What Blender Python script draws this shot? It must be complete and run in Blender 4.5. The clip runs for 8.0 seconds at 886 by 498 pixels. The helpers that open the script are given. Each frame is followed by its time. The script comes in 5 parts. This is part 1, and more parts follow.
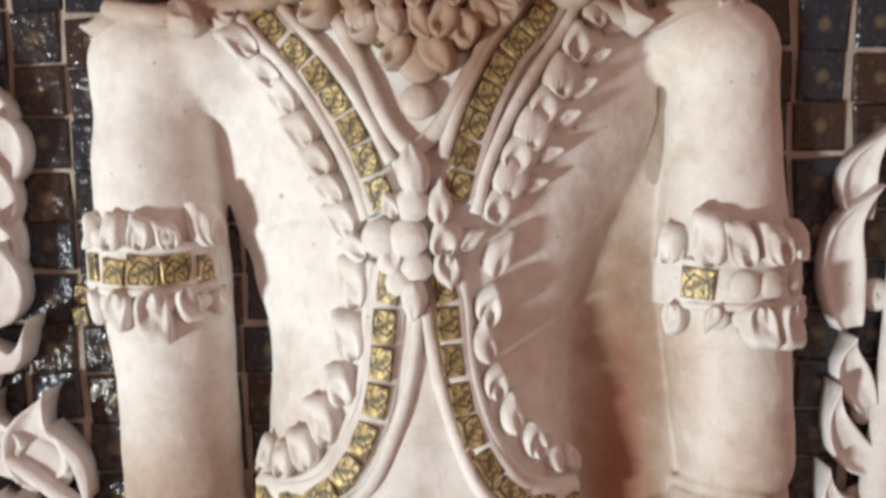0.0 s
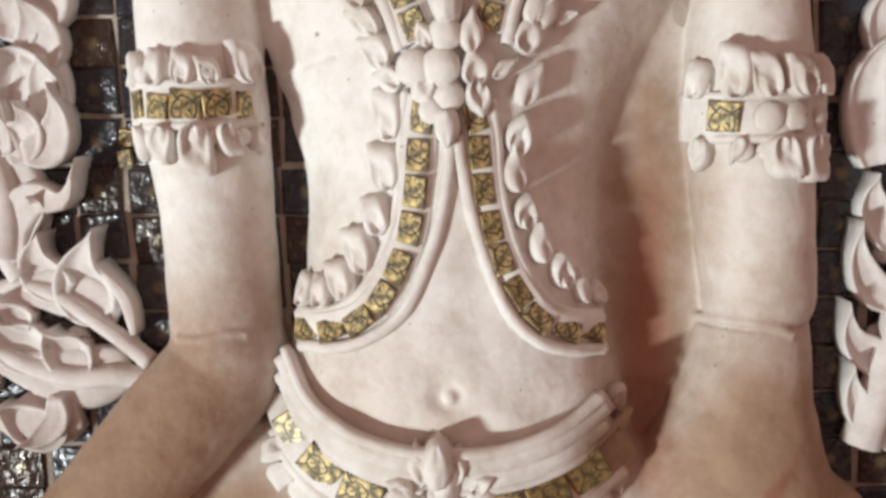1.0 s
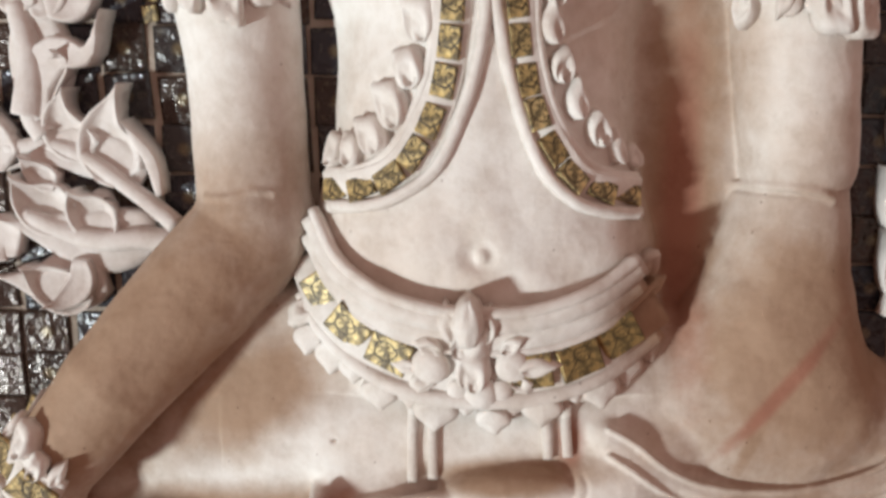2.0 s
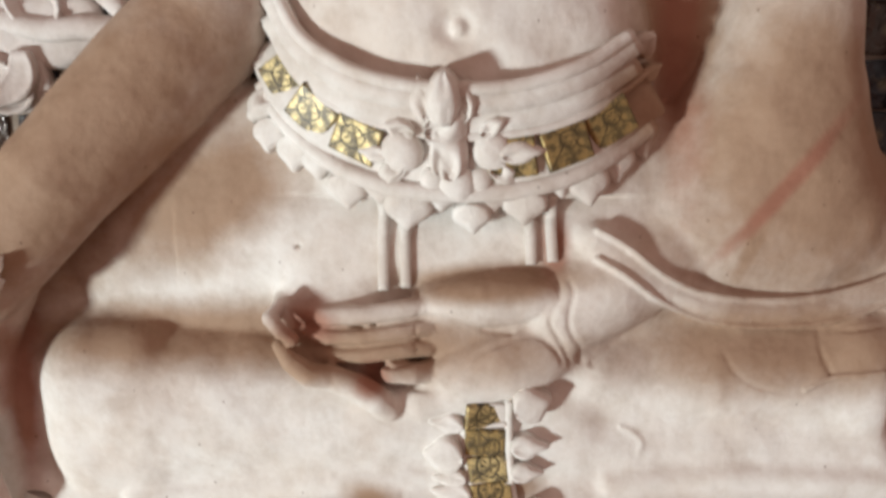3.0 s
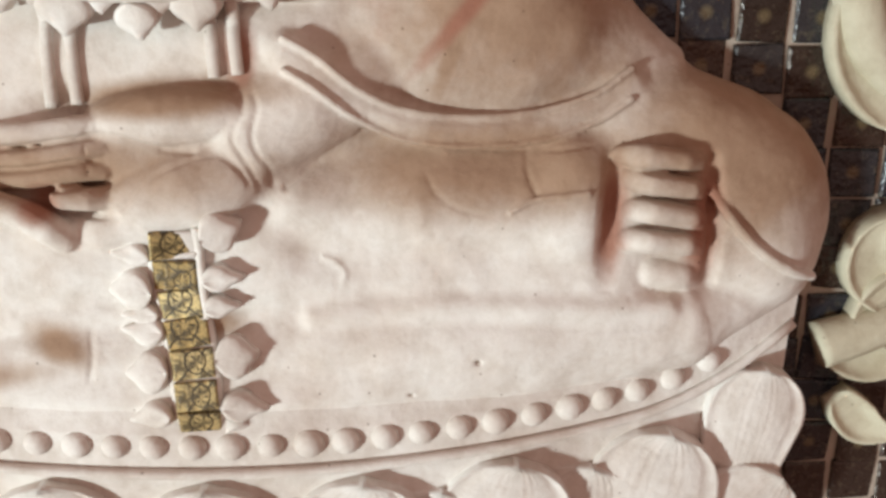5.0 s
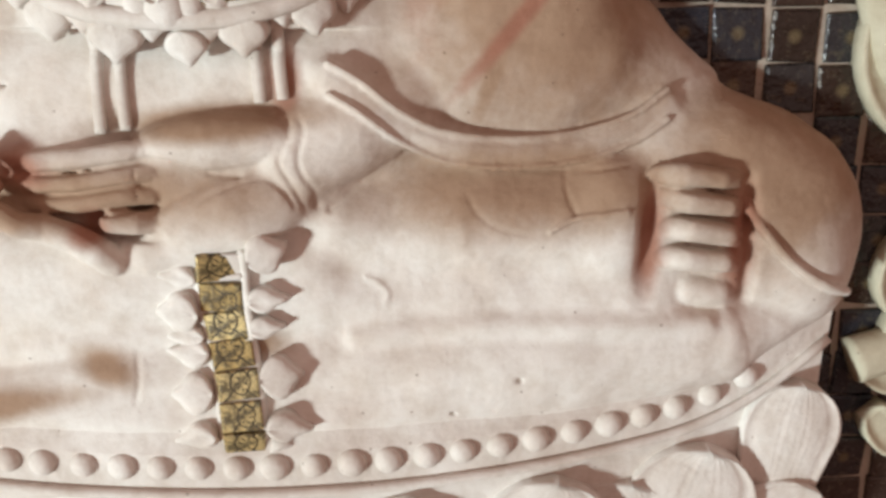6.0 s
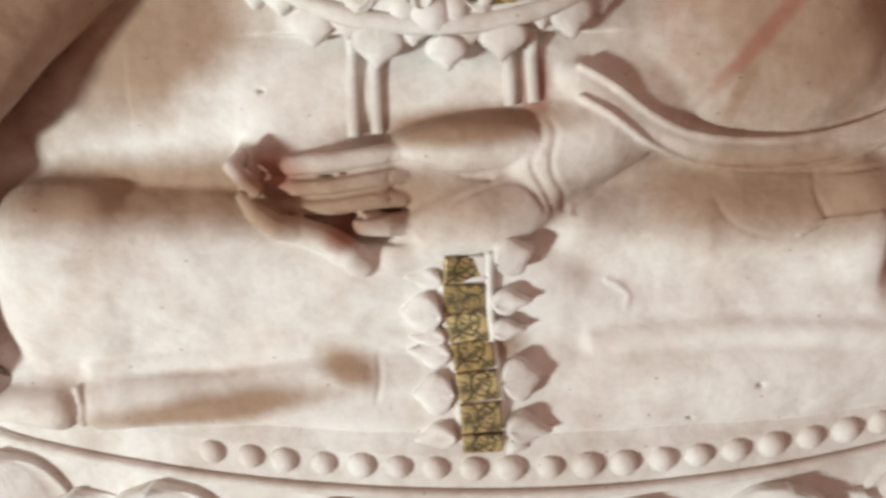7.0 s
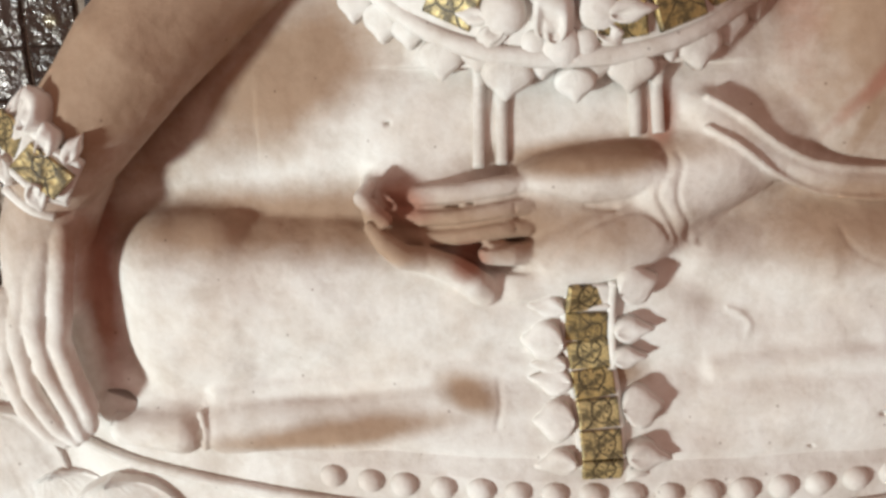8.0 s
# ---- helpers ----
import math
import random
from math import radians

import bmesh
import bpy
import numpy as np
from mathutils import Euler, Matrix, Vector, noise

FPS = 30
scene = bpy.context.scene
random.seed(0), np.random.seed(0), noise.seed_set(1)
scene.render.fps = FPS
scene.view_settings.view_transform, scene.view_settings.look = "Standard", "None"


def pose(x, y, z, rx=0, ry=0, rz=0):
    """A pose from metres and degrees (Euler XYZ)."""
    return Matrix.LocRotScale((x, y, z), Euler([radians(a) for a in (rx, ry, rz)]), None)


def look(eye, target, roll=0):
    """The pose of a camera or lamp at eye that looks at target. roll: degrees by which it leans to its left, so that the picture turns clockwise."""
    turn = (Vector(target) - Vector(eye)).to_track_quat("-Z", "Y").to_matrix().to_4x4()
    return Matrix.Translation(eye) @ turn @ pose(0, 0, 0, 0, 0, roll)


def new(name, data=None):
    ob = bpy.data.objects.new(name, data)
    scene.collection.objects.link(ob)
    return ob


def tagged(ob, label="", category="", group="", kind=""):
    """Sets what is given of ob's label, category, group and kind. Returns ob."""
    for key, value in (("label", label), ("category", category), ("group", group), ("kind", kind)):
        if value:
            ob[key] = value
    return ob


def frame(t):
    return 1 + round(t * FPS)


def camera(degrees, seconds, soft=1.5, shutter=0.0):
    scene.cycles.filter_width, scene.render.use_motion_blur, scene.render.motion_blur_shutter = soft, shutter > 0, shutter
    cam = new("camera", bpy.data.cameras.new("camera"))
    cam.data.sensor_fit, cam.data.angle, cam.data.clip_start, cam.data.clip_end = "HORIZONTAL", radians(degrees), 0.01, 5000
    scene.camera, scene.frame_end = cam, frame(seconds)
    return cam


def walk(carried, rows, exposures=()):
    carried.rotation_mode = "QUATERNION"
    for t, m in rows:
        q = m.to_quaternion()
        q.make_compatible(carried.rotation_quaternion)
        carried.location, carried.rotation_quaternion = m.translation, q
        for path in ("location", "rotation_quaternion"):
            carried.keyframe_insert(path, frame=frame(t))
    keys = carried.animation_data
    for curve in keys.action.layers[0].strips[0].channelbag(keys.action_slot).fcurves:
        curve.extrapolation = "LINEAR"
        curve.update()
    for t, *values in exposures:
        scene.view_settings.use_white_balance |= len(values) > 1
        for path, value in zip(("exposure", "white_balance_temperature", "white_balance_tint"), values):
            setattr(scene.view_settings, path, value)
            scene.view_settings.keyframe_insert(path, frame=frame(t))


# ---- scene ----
# camera: eye, turn to the right, look up, lean
cam = camera(51.0, 8.0, soft=3.0, shutter=0.35)
PATH = [
    (0.0, 0.0092, 0.0023, 1.4577, -0.407, -5.593, -1.037),
    (0.5, 0.0071, -0.0134, 1.4014, -1.307, -7.145, -1.212),
    (1.0, 0.0020, -0.0342, 1.3612, -1.973, -8.228, -1.246),
    (2.5, -0.0214, -0.0226, 1.2208, -2.725, -12.731, -0.297),
    (3.0, -0.0045, 0.0087, 1.1352, -2.294, -13.749, -0.272),
    (3.5, -0.0053, 0.0359, 1.0803, -2.124, -16.360, -0.431),
    (4.0, 0.0056, 0.0555, 1.0524, -1.032, -18.810, -0.347),
    (4.5, 0.0873, 0.0528, 1.0535, 1.098, -19.231, 0.096),
    (5.0, 0.1646, 0.0388, 1.0506, 3.374, -18.870, 0.873),
    (6.5, 0.0780, 0.0288, 1.0499, 2.226, -17.007, -0.793),
    (7.0, -0.0043, 0.0319, 1.0516, -0.907, -17.243, -0.939),
    (7.5, -0.0548, 0.0268, 1.0525, -2.877, -17.309, -1.435),
    (8.0, -0.0731, 0.0274, 1.0730, -3.040, -16.875, -1.649),
]
walk(cam, [(t, pose(x, y, z, 90 + up, 0, -turn) @ pose(0, 0, 0, 0, 0, lean)) for t, x, y, z, turn, up, lean in PATH],
     [(0.0, 0.13, 6400, 6), (2.5, 0.07, 6400, 6), (3.5, 0.09, 6400, 3), (4.3, 0.16, 6400, 3), (5.0, 0.24, 6400, 3), (6.5, 0.16, 6400, 3), (7.5, 0.10, 6400, 3), (8.0, 0.13, 6400, 3)])

# ---- light: dim warm surroundings and one floodlight low beside the figure ----
world = bpy.data.worlds.new("world")
scene.world = world
world.use_nodes = True
world.node_tree.nodes["Background"].inputs[0].default_value = (1.0, 0.61, 0.52, 1)
world.node_tree.nodes["Background"].inputs[1].default_value = 0.40


def area_light(name, eye, target, size, watts, colour):
    data = bpy.data.lights.new(name, "AREA")
    data.shape, data.size, data.energy, data.color = "DISK", size, watts, colour
    ob = new(name, data)
    ob.matrix_world = look(eye, target)
    return ob


area_light("floodlight", (-4.50, -3.35, -0.90), (0.0, 0.72, 0.95), 0.80, 665, (0.905, 0.99, 1.0))

# ---- materials ----


def material(name):
    m = bpy.data.materials.new(name)
    m.use_nodes = True
    nt = m.node_tree
    return m, nt.nodes, nt.links, nt.nodes["Principled BSDF"]


def ramp(nodes, stops):
    r = nodes.new("ShaderNodeValToRGB")
    el = r.color_ramp.elements
    while len(el) < len(stops):
        el.new(0.5)
    for e, (p, c) in zip(el, stops):
        e.position, e.color = p, (*c, 1)
    return r


def noise_node(nodes, links, coord, scale, detail=5.0, rough=0.6):
    n = nodes.new("ShaderNodeTexNoise")
    n.inputs["Scale"].default_value, n.inputs["Detail"].default_value, n.inputs["Roughness"].default_value = scale, detail, rough
    links.new(coord, n.inputs["Vector"])
    return n


def mix_colour(nodes, links, kind, factor, a, b):
    n = nodes.new("ShaderNodeMixRGB")
    n.blend_type = kind
    if isinstance(factor, float):
        n.inputs[0].default_value = factor
    else:
        links.new(factor, n.inputs[0])
    for i, v in ((1, a), (2, b)):
        if isinstance(v, tuple):
            n.inputs[i].default_value = (*v, 1)
        else:
            links.new(v, n.inputs[i])
    return n.outputs[0]


def patches(nodes, links, pos, places):
    """Soft-edged areas of the plan (x, z, half width, half height, turn) with ragged noise edges."""
    ragged = noise_node(nodes, links, pos, 16.0, 6.0, 0.68)
    total = None
    for x, z, rx, rz, turn in places:
        mp = nodes.new("ShaderNodeMapping")
        mp.vector_type = "TEXTURE"
        mp.inputs["Location"].default_value = (x, 0.72, z)
        mp.inputs["Rotation"].default_value = (0, radians(-turn), 0)
        mp.inputs["Scale"].default_value = (rx, 1.0, rz)
        links.new(pos, mp.inputs["Vector"])
        ln = nodes.new("ShaderNodeVectorMath")
        ln.operation = "LENGTH"
        links.new(mp.outputs[0], ln.inputs[0])
        ad = nodes.new("ShaderNodeMath")
        ad.operation = "MULTIPLY_ADD"
        links.new(ragged.outputs[0], ad.inputs[0])
        ad.inputs[1].default_value = 0.9
        links.new(ln.outputs["Value"], ad.inputs[2])
        rm = nodes.new("ShaderNodeMapRange")
        rm.interpolation_type = "SMOOTHSTEP"
        for i, v in ((1, 0.80), (2, 1.85), (3, 0.96), (4, 0.0)):
            rm.inputs[i].default_value = v
        links.new(ad.outputs[0], rm.inputs[0])
        if total is None:
            total = rm.outputs[0]
        else:
            mx = nodes.new("ShaderNodeMath")
            mx.operation = "MAXIMUM"
            links.new(total, mx.inputs[0])
            links.new(rm.outputs[0], mx.inputs[1])
            total = mx.outputs[0]
    return total


def stucco(name, light, dusty, amount=0.6, bump=0.25, dust_and_shade=(), red_shade_and_streak=()):
    """Aged lime stucco: pale ground, dusty blotches, fine specks and trowel relief."""
    m, nodes, links, bsdf = material(name)
    pos = nodes.new("ShaderNodeNewGeometry").outputs["Position"]
    broad = noise_node(nodes, links, pos, 7.0, 6.0, 0.62)
    r1 = ramp(nodes, [(0.44, (0, 0, 0)), (0.74, (amount, amount, amount))])
    links.new(broad.outputs[0], r1.inputs[0])
    col = mix_colour(nodes, links, "MIX", r1.outputs[0], light, dusty)
    # brown patches: settled dust, plus shade worked into the colour
    if dust_and_shade:
        col = mix_colour(nodes, links, "MIX", patches(nodes, links, pos, dust_and_shade), col, (0.36, 0.235, 0.155))
    # red-brown patches: shade painted into the hollows, and the streak on the sleeve
    if red_shade_and_streak:
        col = mix_colour(nodes, links, "MIX", patches(nodes, links, pos, red_shade_and_streak), col, (0.34, 0.16, 0.11))
    mid = noise_node(nodes, links, pos, 45.0, 6.0, 0.7)
    r2 = ramp(nodes, [(0.32, (0.74, 0.69, 0.64)), (0.56, (1, 1, 1))])
    links.new(mid.outputs[0], r2.inputs[0])
    col = mix_colour(nodes, links, "MULTIPLY", 0.55, col, r2.outputs[0])
    speck = nodes.new("ShaderNodeTexVoronoi")
    speck.inputs["Scale"].default_value = 42.0
    links.new(pos, speck.inputs["Vector"])
    r3 = ramp(nodes, [(0.035, (0.32, 0.24, 0.20)), (0.06, (1, 1, 1))])
    links.new(speck.outputs["Distance"], r3.inputs[0])
    col = mix_colour(nodes, links, "MULTIPLY", 0.60, col, r3.outputs[0])
    links.new(col, bsdf.inputs["Base Color"])
    bsdf.inputs["Roughness"].default_value = 0.72
    bsdf.inputs["Specular IOR Level"].default_value = 0.25
    fine = noise_node(nodes, links, pos, 160.0, 6.0, 0.65)
    b = nodes.new("ShaderNodeBump")
    b.inputs["Strength"].default_value, b.inputs["Distance"].default_value = bump, 0.0016
    links.new(fine.outputs[0], b.inputs["Height"])
    b2 = nodes.new("ShaderNodeBump")
    b2.inputs["Strength"].default_value, b2.inputs["Distance"].default_value = bump, 0.006
    links.new(mid.outputs[0], b2.inputs["Height"])
    links.new(b.outputs[0], b2.inputs["Normal"])
    trowel = noise_node(nodes, links, pos, 15.0, 3.0, 0.5)
    b3 = nodes.new("ShaderNodeBump")
    b3.inputs["Strength"].default_value, b3.inputs["Distance"].default_value = 0.35, 0.016
    links.new(trowel.outputs[0], b3.inputs["Height"])
    links.new(b2.outputs[0], b3.inputs["Normal"])
    links.new(b3.outputs[0], bsdf.inputs["Normal"])
    return m


def gold_glass(name):
    """Gilt glass tesserae with a dark lattice and a dotted flower on each piece."""
    m, nodes, links, bsdf = material(name)
    tex = nodes.new("ShaderNodeTexCoord")
    warp = noise_node(nodes, links, tex.outputs["Object"], 60.0, 2.0)
    add = nodes.new("ShaderNodeMixRGB")
    add.blend_type, add.inputs[0].default_value = "ADD", 0.010
    links.new(tex.outputs["Object"], add.inputs[1])
    links.new(warp.outputs["Color"], add.inputs[2])
    sep = nodes.new("ShaderNodeSeparateXYZ")
    links.new(add.outputs[0], sep.inputs[0])

    def maths(op, a, b=None):
        n = nodes.new("ShaderNodeMath")
        n.operation = op
        for i, v in ((0, a), (1, b)):
            if isinstance(v, float):
                n.inputs[i].default_value = v
            elif v is not None:
                links.new(v, n.inputs[i])
        return n.outputs[0]

    info = nodes.new("ShaderNodeObjectInfo")
    grow = maths("ADD", maths("MULTIPLY", info.outputs["Random"], 0.5), 0.85)
    slide = maths("MULTIPLY", maths("SUBTRACT", info.outputs["Random"], 0.5), 0.009)
    u = maths("MULTIPLY", maths("ADD", maths("ADD", sep.outputs[0], -0.003), slide), grow)
    v = maths("MULTIPLY", maths("SUBTRACT", maths("ADD", sep.outputs[2], -0.003), slide), grow)
    radius = maths("SQRT", maths("ADD", maths("MULTIPLY", u, u), maths("MULTIPLY", v, v)))
    angle = maths("ARCTAN2", v, u)
    spoke = maths("ABSOLUTE", maths("SINE", maths("MULTIPLY", angle, 3.0)))
    rays = maths("MULTIPLY", maths("LESS_THAN", spoke, 0.42), maths("MULTIPLY", maths("GREATER_THAN", radius, 0.0018), maths("LESS_THAN", radius, 0.0062)))
    ring = maths("MULTIPLY", maths("GREATER_THAN", radius, 0.0082), maths("LESS_THAN", radius, 0.0100))
    cross = maths("ABSOLUTE", maths("SUBTRACT", maths("ABSOLUTE", u), maths("ABSOLUTE", v)))
    lattice = maths("MULTIPLY", maths("LESS_THAN", cross, 0.0013), maths("GREATER_THAN", radius, 0.0070))
    grime = noise_node(nodes, links, tex.outputs["Object"], 130.0, 4.0, 0.7)
    rg = nodes.new("ShaderNodeMapRange")
    for i, q in ((1, 0.40), (2, 0.58), (3, 0.0), (4, 0.88)):
        rg.inputs[i].default_value = q
    links.new(grime.outputs[0], rg.inputs[0])
    dark = maths("MAXIMUM", maths("MAXIMUM", rays, ring), maths("MAXIMUM", lattice, rg.outputs[0]))
    gb = nodes.new("ShaderNodeBump")
    gb.inputs["Strength"].default_value, gb.inputs["Distance"].default_value = 0.5, 0.003
    links.new(grime.outputs[0], gb.inputs["Height"])
    links.new(gb.outputs[0], bsdf.inputs["Normal"])
    tone = ramp(nodes, [(0.0, (0.50, 0.35, 0.13)), (0.5, (0.66, 0.52, 0.26)), (1.0, (0.40, 0.28, 0.11))])
    links.new(info.outputs["Random"], tone.inputs[0])
    col = mix_colour(nodes, links, "MIX", dark, tone.outputs[0], (0.060, 0.042, 0.018))
    links.new(col, bsdf.inputs["Base Color"])
    inv = maths("SUBTRACT", 0.55, maths("MULTIPLY", dark, 0.6))
    links.new(inv, bsdf.inputs["Metallic"])
    bsdf.inputs["Roughness"].default_value = 0.46
    bsdf.inputs["Coat Weight"].default_value = 0.08
    bsdf.inputs["Coat Roughness"].default_value = 0.16
    return m


def dark_mirror(name):
    """Old dark mirror-glass tile, browned and bluish by turns, with a faint gilt flower."""
    m, nodes, links, bsdf = material(name)
    tex = nodes.new("ShaderNodeTexCoord")
    info = nodes.new("ShaderNodeObjectInfo")
    tone = ramp(nodes, [(0.0, (0.030, 0.020, 0.016)), (0.35, (0.055, 0.033, 0.024)), (0.6, (0.022, 0.026, 0.037)), (1.0, (0.040, 0.036, 0.036))])
    links.new(info.outputs["Random"], tone.inputs[0])
    pos = nodes.new("ShaderNodeNewGeometry").outputs["Position"]
    n = noise_node(nodes, links, pos, 110.0, 5.0, 0.7)
    r = ramp(nodes, [(0.55, (0, 0, 0)), (0.80, (0.65, 0.65, 0.65))])
    links.new(n.outputs[0], r.inputs[0])
    col = mix_colour(nodes, links, "MIX", r.outputs[0], tone.outputs[0], (0.17, 0.14, 0.085))
    d = nodes.new("ShaderNodeVectorMath")
    d.operation = "LENGTH"
    links.new(tex.outputs["Object"], d.inputs[0])
    r2 = ramp(nodes, [(0.004, (0.5, 0.5, 0.5)), (0.0075, (0, 0, 0))])
    links.new(d.outputs["Value"], r2.inputs[0])
    col = mix_colour(nodes, links, "MIX", r2.outputs[0], col, (0.22, 0.17, 0.09))
    links.new(col, bsdf.inputs["Base Color"])
    bsdf.inputs["Metallic"].default_value = 0.25
    rr = ramp(nodes, [(0.35, (0.10, 0.10, 0.10)), (0.75, (0.42, 0.42, 0.42))])
    links.new(n.outputs[0], rr.inputs[0])
    links.new(rr.outputs[0], bsdf.inputs["Roughness"])
    b = nodes.new("ShaderNodeBump")
    b.inputs["Strength"].default_value, b.inputs["Distance"].default_value = 0.7, 0.006
    n2 = noise_node(nodes, links, pos, 75.0, 3.0)
    links.new(n2.outputs[0], b.inputs["Height"])
    links.new(b.outputs[0], bsdf.inputs["Normal"])
    return m


# brown dust and painted shade on the figure: x, z, half width, half height, turn
DUST_AND_SHADE = [(-0.320, 1.050, 0.26, 0.105, 50), (-0.385, 0.985, 0.10, 0.070, 50), (0.255, 1.035, 0.15, 0.17, 0), (-0.19, 0.882, 0.32, 0.032, 0), (0.24, 0.886, 0.16, 0.046, 0), (0.45, 0.900, 0.12, 0.10, -20),
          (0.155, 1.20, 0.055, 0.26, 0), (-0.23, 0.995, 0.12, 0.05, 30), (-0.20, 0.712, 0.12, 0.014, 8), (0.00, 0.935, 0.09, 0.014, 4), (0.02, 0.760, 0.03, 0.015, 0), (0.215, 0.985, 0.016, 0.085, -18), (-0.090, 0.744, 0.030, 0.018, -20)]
# reddish shade painted at fingers, toes, cords and gaps, plus one sleeve streak
RED_SHADE_AND_STREAK = [(-0.138, 0.904, 0.024, 0.018, -20), (-0.088, 0.860, 0.016, 0.014, 30), (0.055, 0.965, 0.012, 0.026, 0),
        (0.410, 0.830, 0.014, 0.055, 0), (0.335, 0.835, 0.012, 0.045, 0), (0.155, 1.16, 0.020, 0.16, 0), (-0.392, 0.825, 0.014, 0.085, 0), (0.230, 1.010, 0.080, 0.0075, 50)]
STUCCO = stucco("aged_stucco", (0.80, 0.77, 0.735), (0.60, 0.48, 0.39), 0.65, 0.2, DUST_AND_SHADE, RED_SHADE_AND_STREAK)
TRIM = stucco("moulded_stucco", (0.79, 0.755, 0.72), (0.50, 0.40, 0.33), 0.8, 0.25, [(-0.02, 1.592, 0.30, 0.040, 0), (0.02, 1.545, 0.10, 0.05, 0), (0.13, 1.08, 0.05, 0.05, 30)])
LEAF = stucco("leaf_stucco", (0.71, 0.665, 0.64), (0.46, 0.37, 0.33), 0.75, 0.25)
GROUT = stucco("pale_grout", (0.44, 0.37, 0.31), (0.17, 0.12, 0.09), 0.9, 0.5)
# yellow leaf tone, also darkened against LEAF in place of dimmer light
YELLOWED_DIM = stucco("yellowed_dim_stucco", (0.56, 0.52, 0.40), (0.33, 0.27, 0.17), 0.85, 0.25)
EARTH = stucco("terracotta_floor", (0.36, 0.17, 0.11), (0.26, 0.12, 0.08), 0.8, 0.3)
GOLD = gold_glass("gilt_glass")
MIRROR = dark_mirror("dark_mirror_glass")

# ---- building helpers: relief coordinates are x, depth towards the viewer, z ----
FACE = 0.735


def spot(x, depth, z):
    return Vector((x, FACE - depth, z))


def finish(bm, name, mat, smooth=True):
    me = bpy.data.meshes.new(name)
    bmesh.ops.recalc_face_normals(bm, faces=bm.faces)
    bm.to_mesh(me)
    bm.free()
    if smooth:
        me.polygons.foreach_set("use_smooth", [True] * len(me.polygons))
    me.materials.append(mat)
    return me


def thing(name, label, category, group="", kind="", at=(0, 0, 0)):
    ob = new(name)
    ob.empty_display_size = 0.02
    ob.location = at
    return tagged(ob, label, category, group, kind)


def place(name, me, parent, m=None, label=""):
    """Links one mesh as a part of parent, at the world pose m."""
    ob = new(name, me)
    ob.parent = parent
    base = parent.location if parent else Vector((0, 0, 0))
    if parent and parent.parent:
        base = base + parent.parent.location
    ob.matrix_basis = Matrix.Translation(-Vector(base)) @ (m if m is not None else Matrix.Identity(4))
    if label:
        tagged(ob, label)
    return ob


def part(name, bm, mat, parent, label="", m=None, smooth=True):
    return place(name, finish(bm, name, mat, smooth), parent, m, label)


def smooth_line(points, n):
    """n points along a soft curve through the given ones."""
    p = [Vector(q) for q in points]
    p = [p[0] * 2 - p[1]] + p + [p[-1] * 2 - p[-2]]
    out, segs = [], len(p) - 3
    for i in range(n):
        s = i / (n - 1) * segs
        k = min(int(s), segs - 1)
        t = s - k
        a, b, c, d = p[k:k + 4]
        out.append(0.5 * ((2 * b) + (c - a) * t + (2 * a - 5 * b + 4 * c - d) * t * t + (3 * b - a - 3 * c + d) * t ** 3))
    return out


def sweep(bm, line, radius, sides=8, flat=1.0, taper=None):
    """A round or flattened moulding along a line of (x, depth, z) points."""
    rings = []
    for i, q in enumerate(line):
        a, b = line[max(i - 1, 0)], line[min(i + 1, len(line) - 1)]
        t = (b - a).normalized()
        out = Vector((0, 1, 0))
        side = t.cross(out).normalized()
        out = side.cross(t).normalized()
        r = radius * (taper(i / (len(line) - 1)) if taper else 1.0)
        ring = []
        for k in range(sides):
            w = 2 * math.pi * k / sides
            o = q + side * (math.cos(w) * r) + out * (math.sin(w) * r * flat)
            ring.append(bm.verts.new(spot(*o)))
        rings.append(ring)
    for r0, r1 in zip(rings, rings[1:]):
        for k in range(sides):
            bm.faces.new((r0[k], r0[(k + 1) % sides], r1[(k + 1) % sides], r1[k]))
    bm.faces.new(rings[0][::-1])
    bm.faces.new(rings[-1])
    return bm


def ribbon(line, width, thick):
    """A flat band with rounded long edges along a line of (x, depth, z) points."""
    bm = bmesh.new()
    rings = []
    for i, q in enumerate(line):
        a, b = line[max(i - 1, 0)], line[min(i + 1, len(line) - 1)]
        t = (b - a).normalized()
        side = t.cross(Vector((0, 1, 0))).normalized()
        out = side.cross(t).normalized()
        w = width / 2
        prof = ((-w, -thick), (-w, thick * 0.5), (-w * 0.86, thick), (w * 0.86, thick), (w, thick * 0.5), (w, -thick))
        rings.append([bm.verts.new(spot(*(q + side * s + out * o))) for s, o in prof])
    for r0, r1 in zip(rings, rings[1:]):
        for k in range(6):
            bm.faces.new((r0[k], r0[(k + 1) % 6], r1[(k + 1) % 6], r1[k]))
    bm.faces.new(rings[0][::-1])
    bm.faces.new(rings[-1])
    return bm


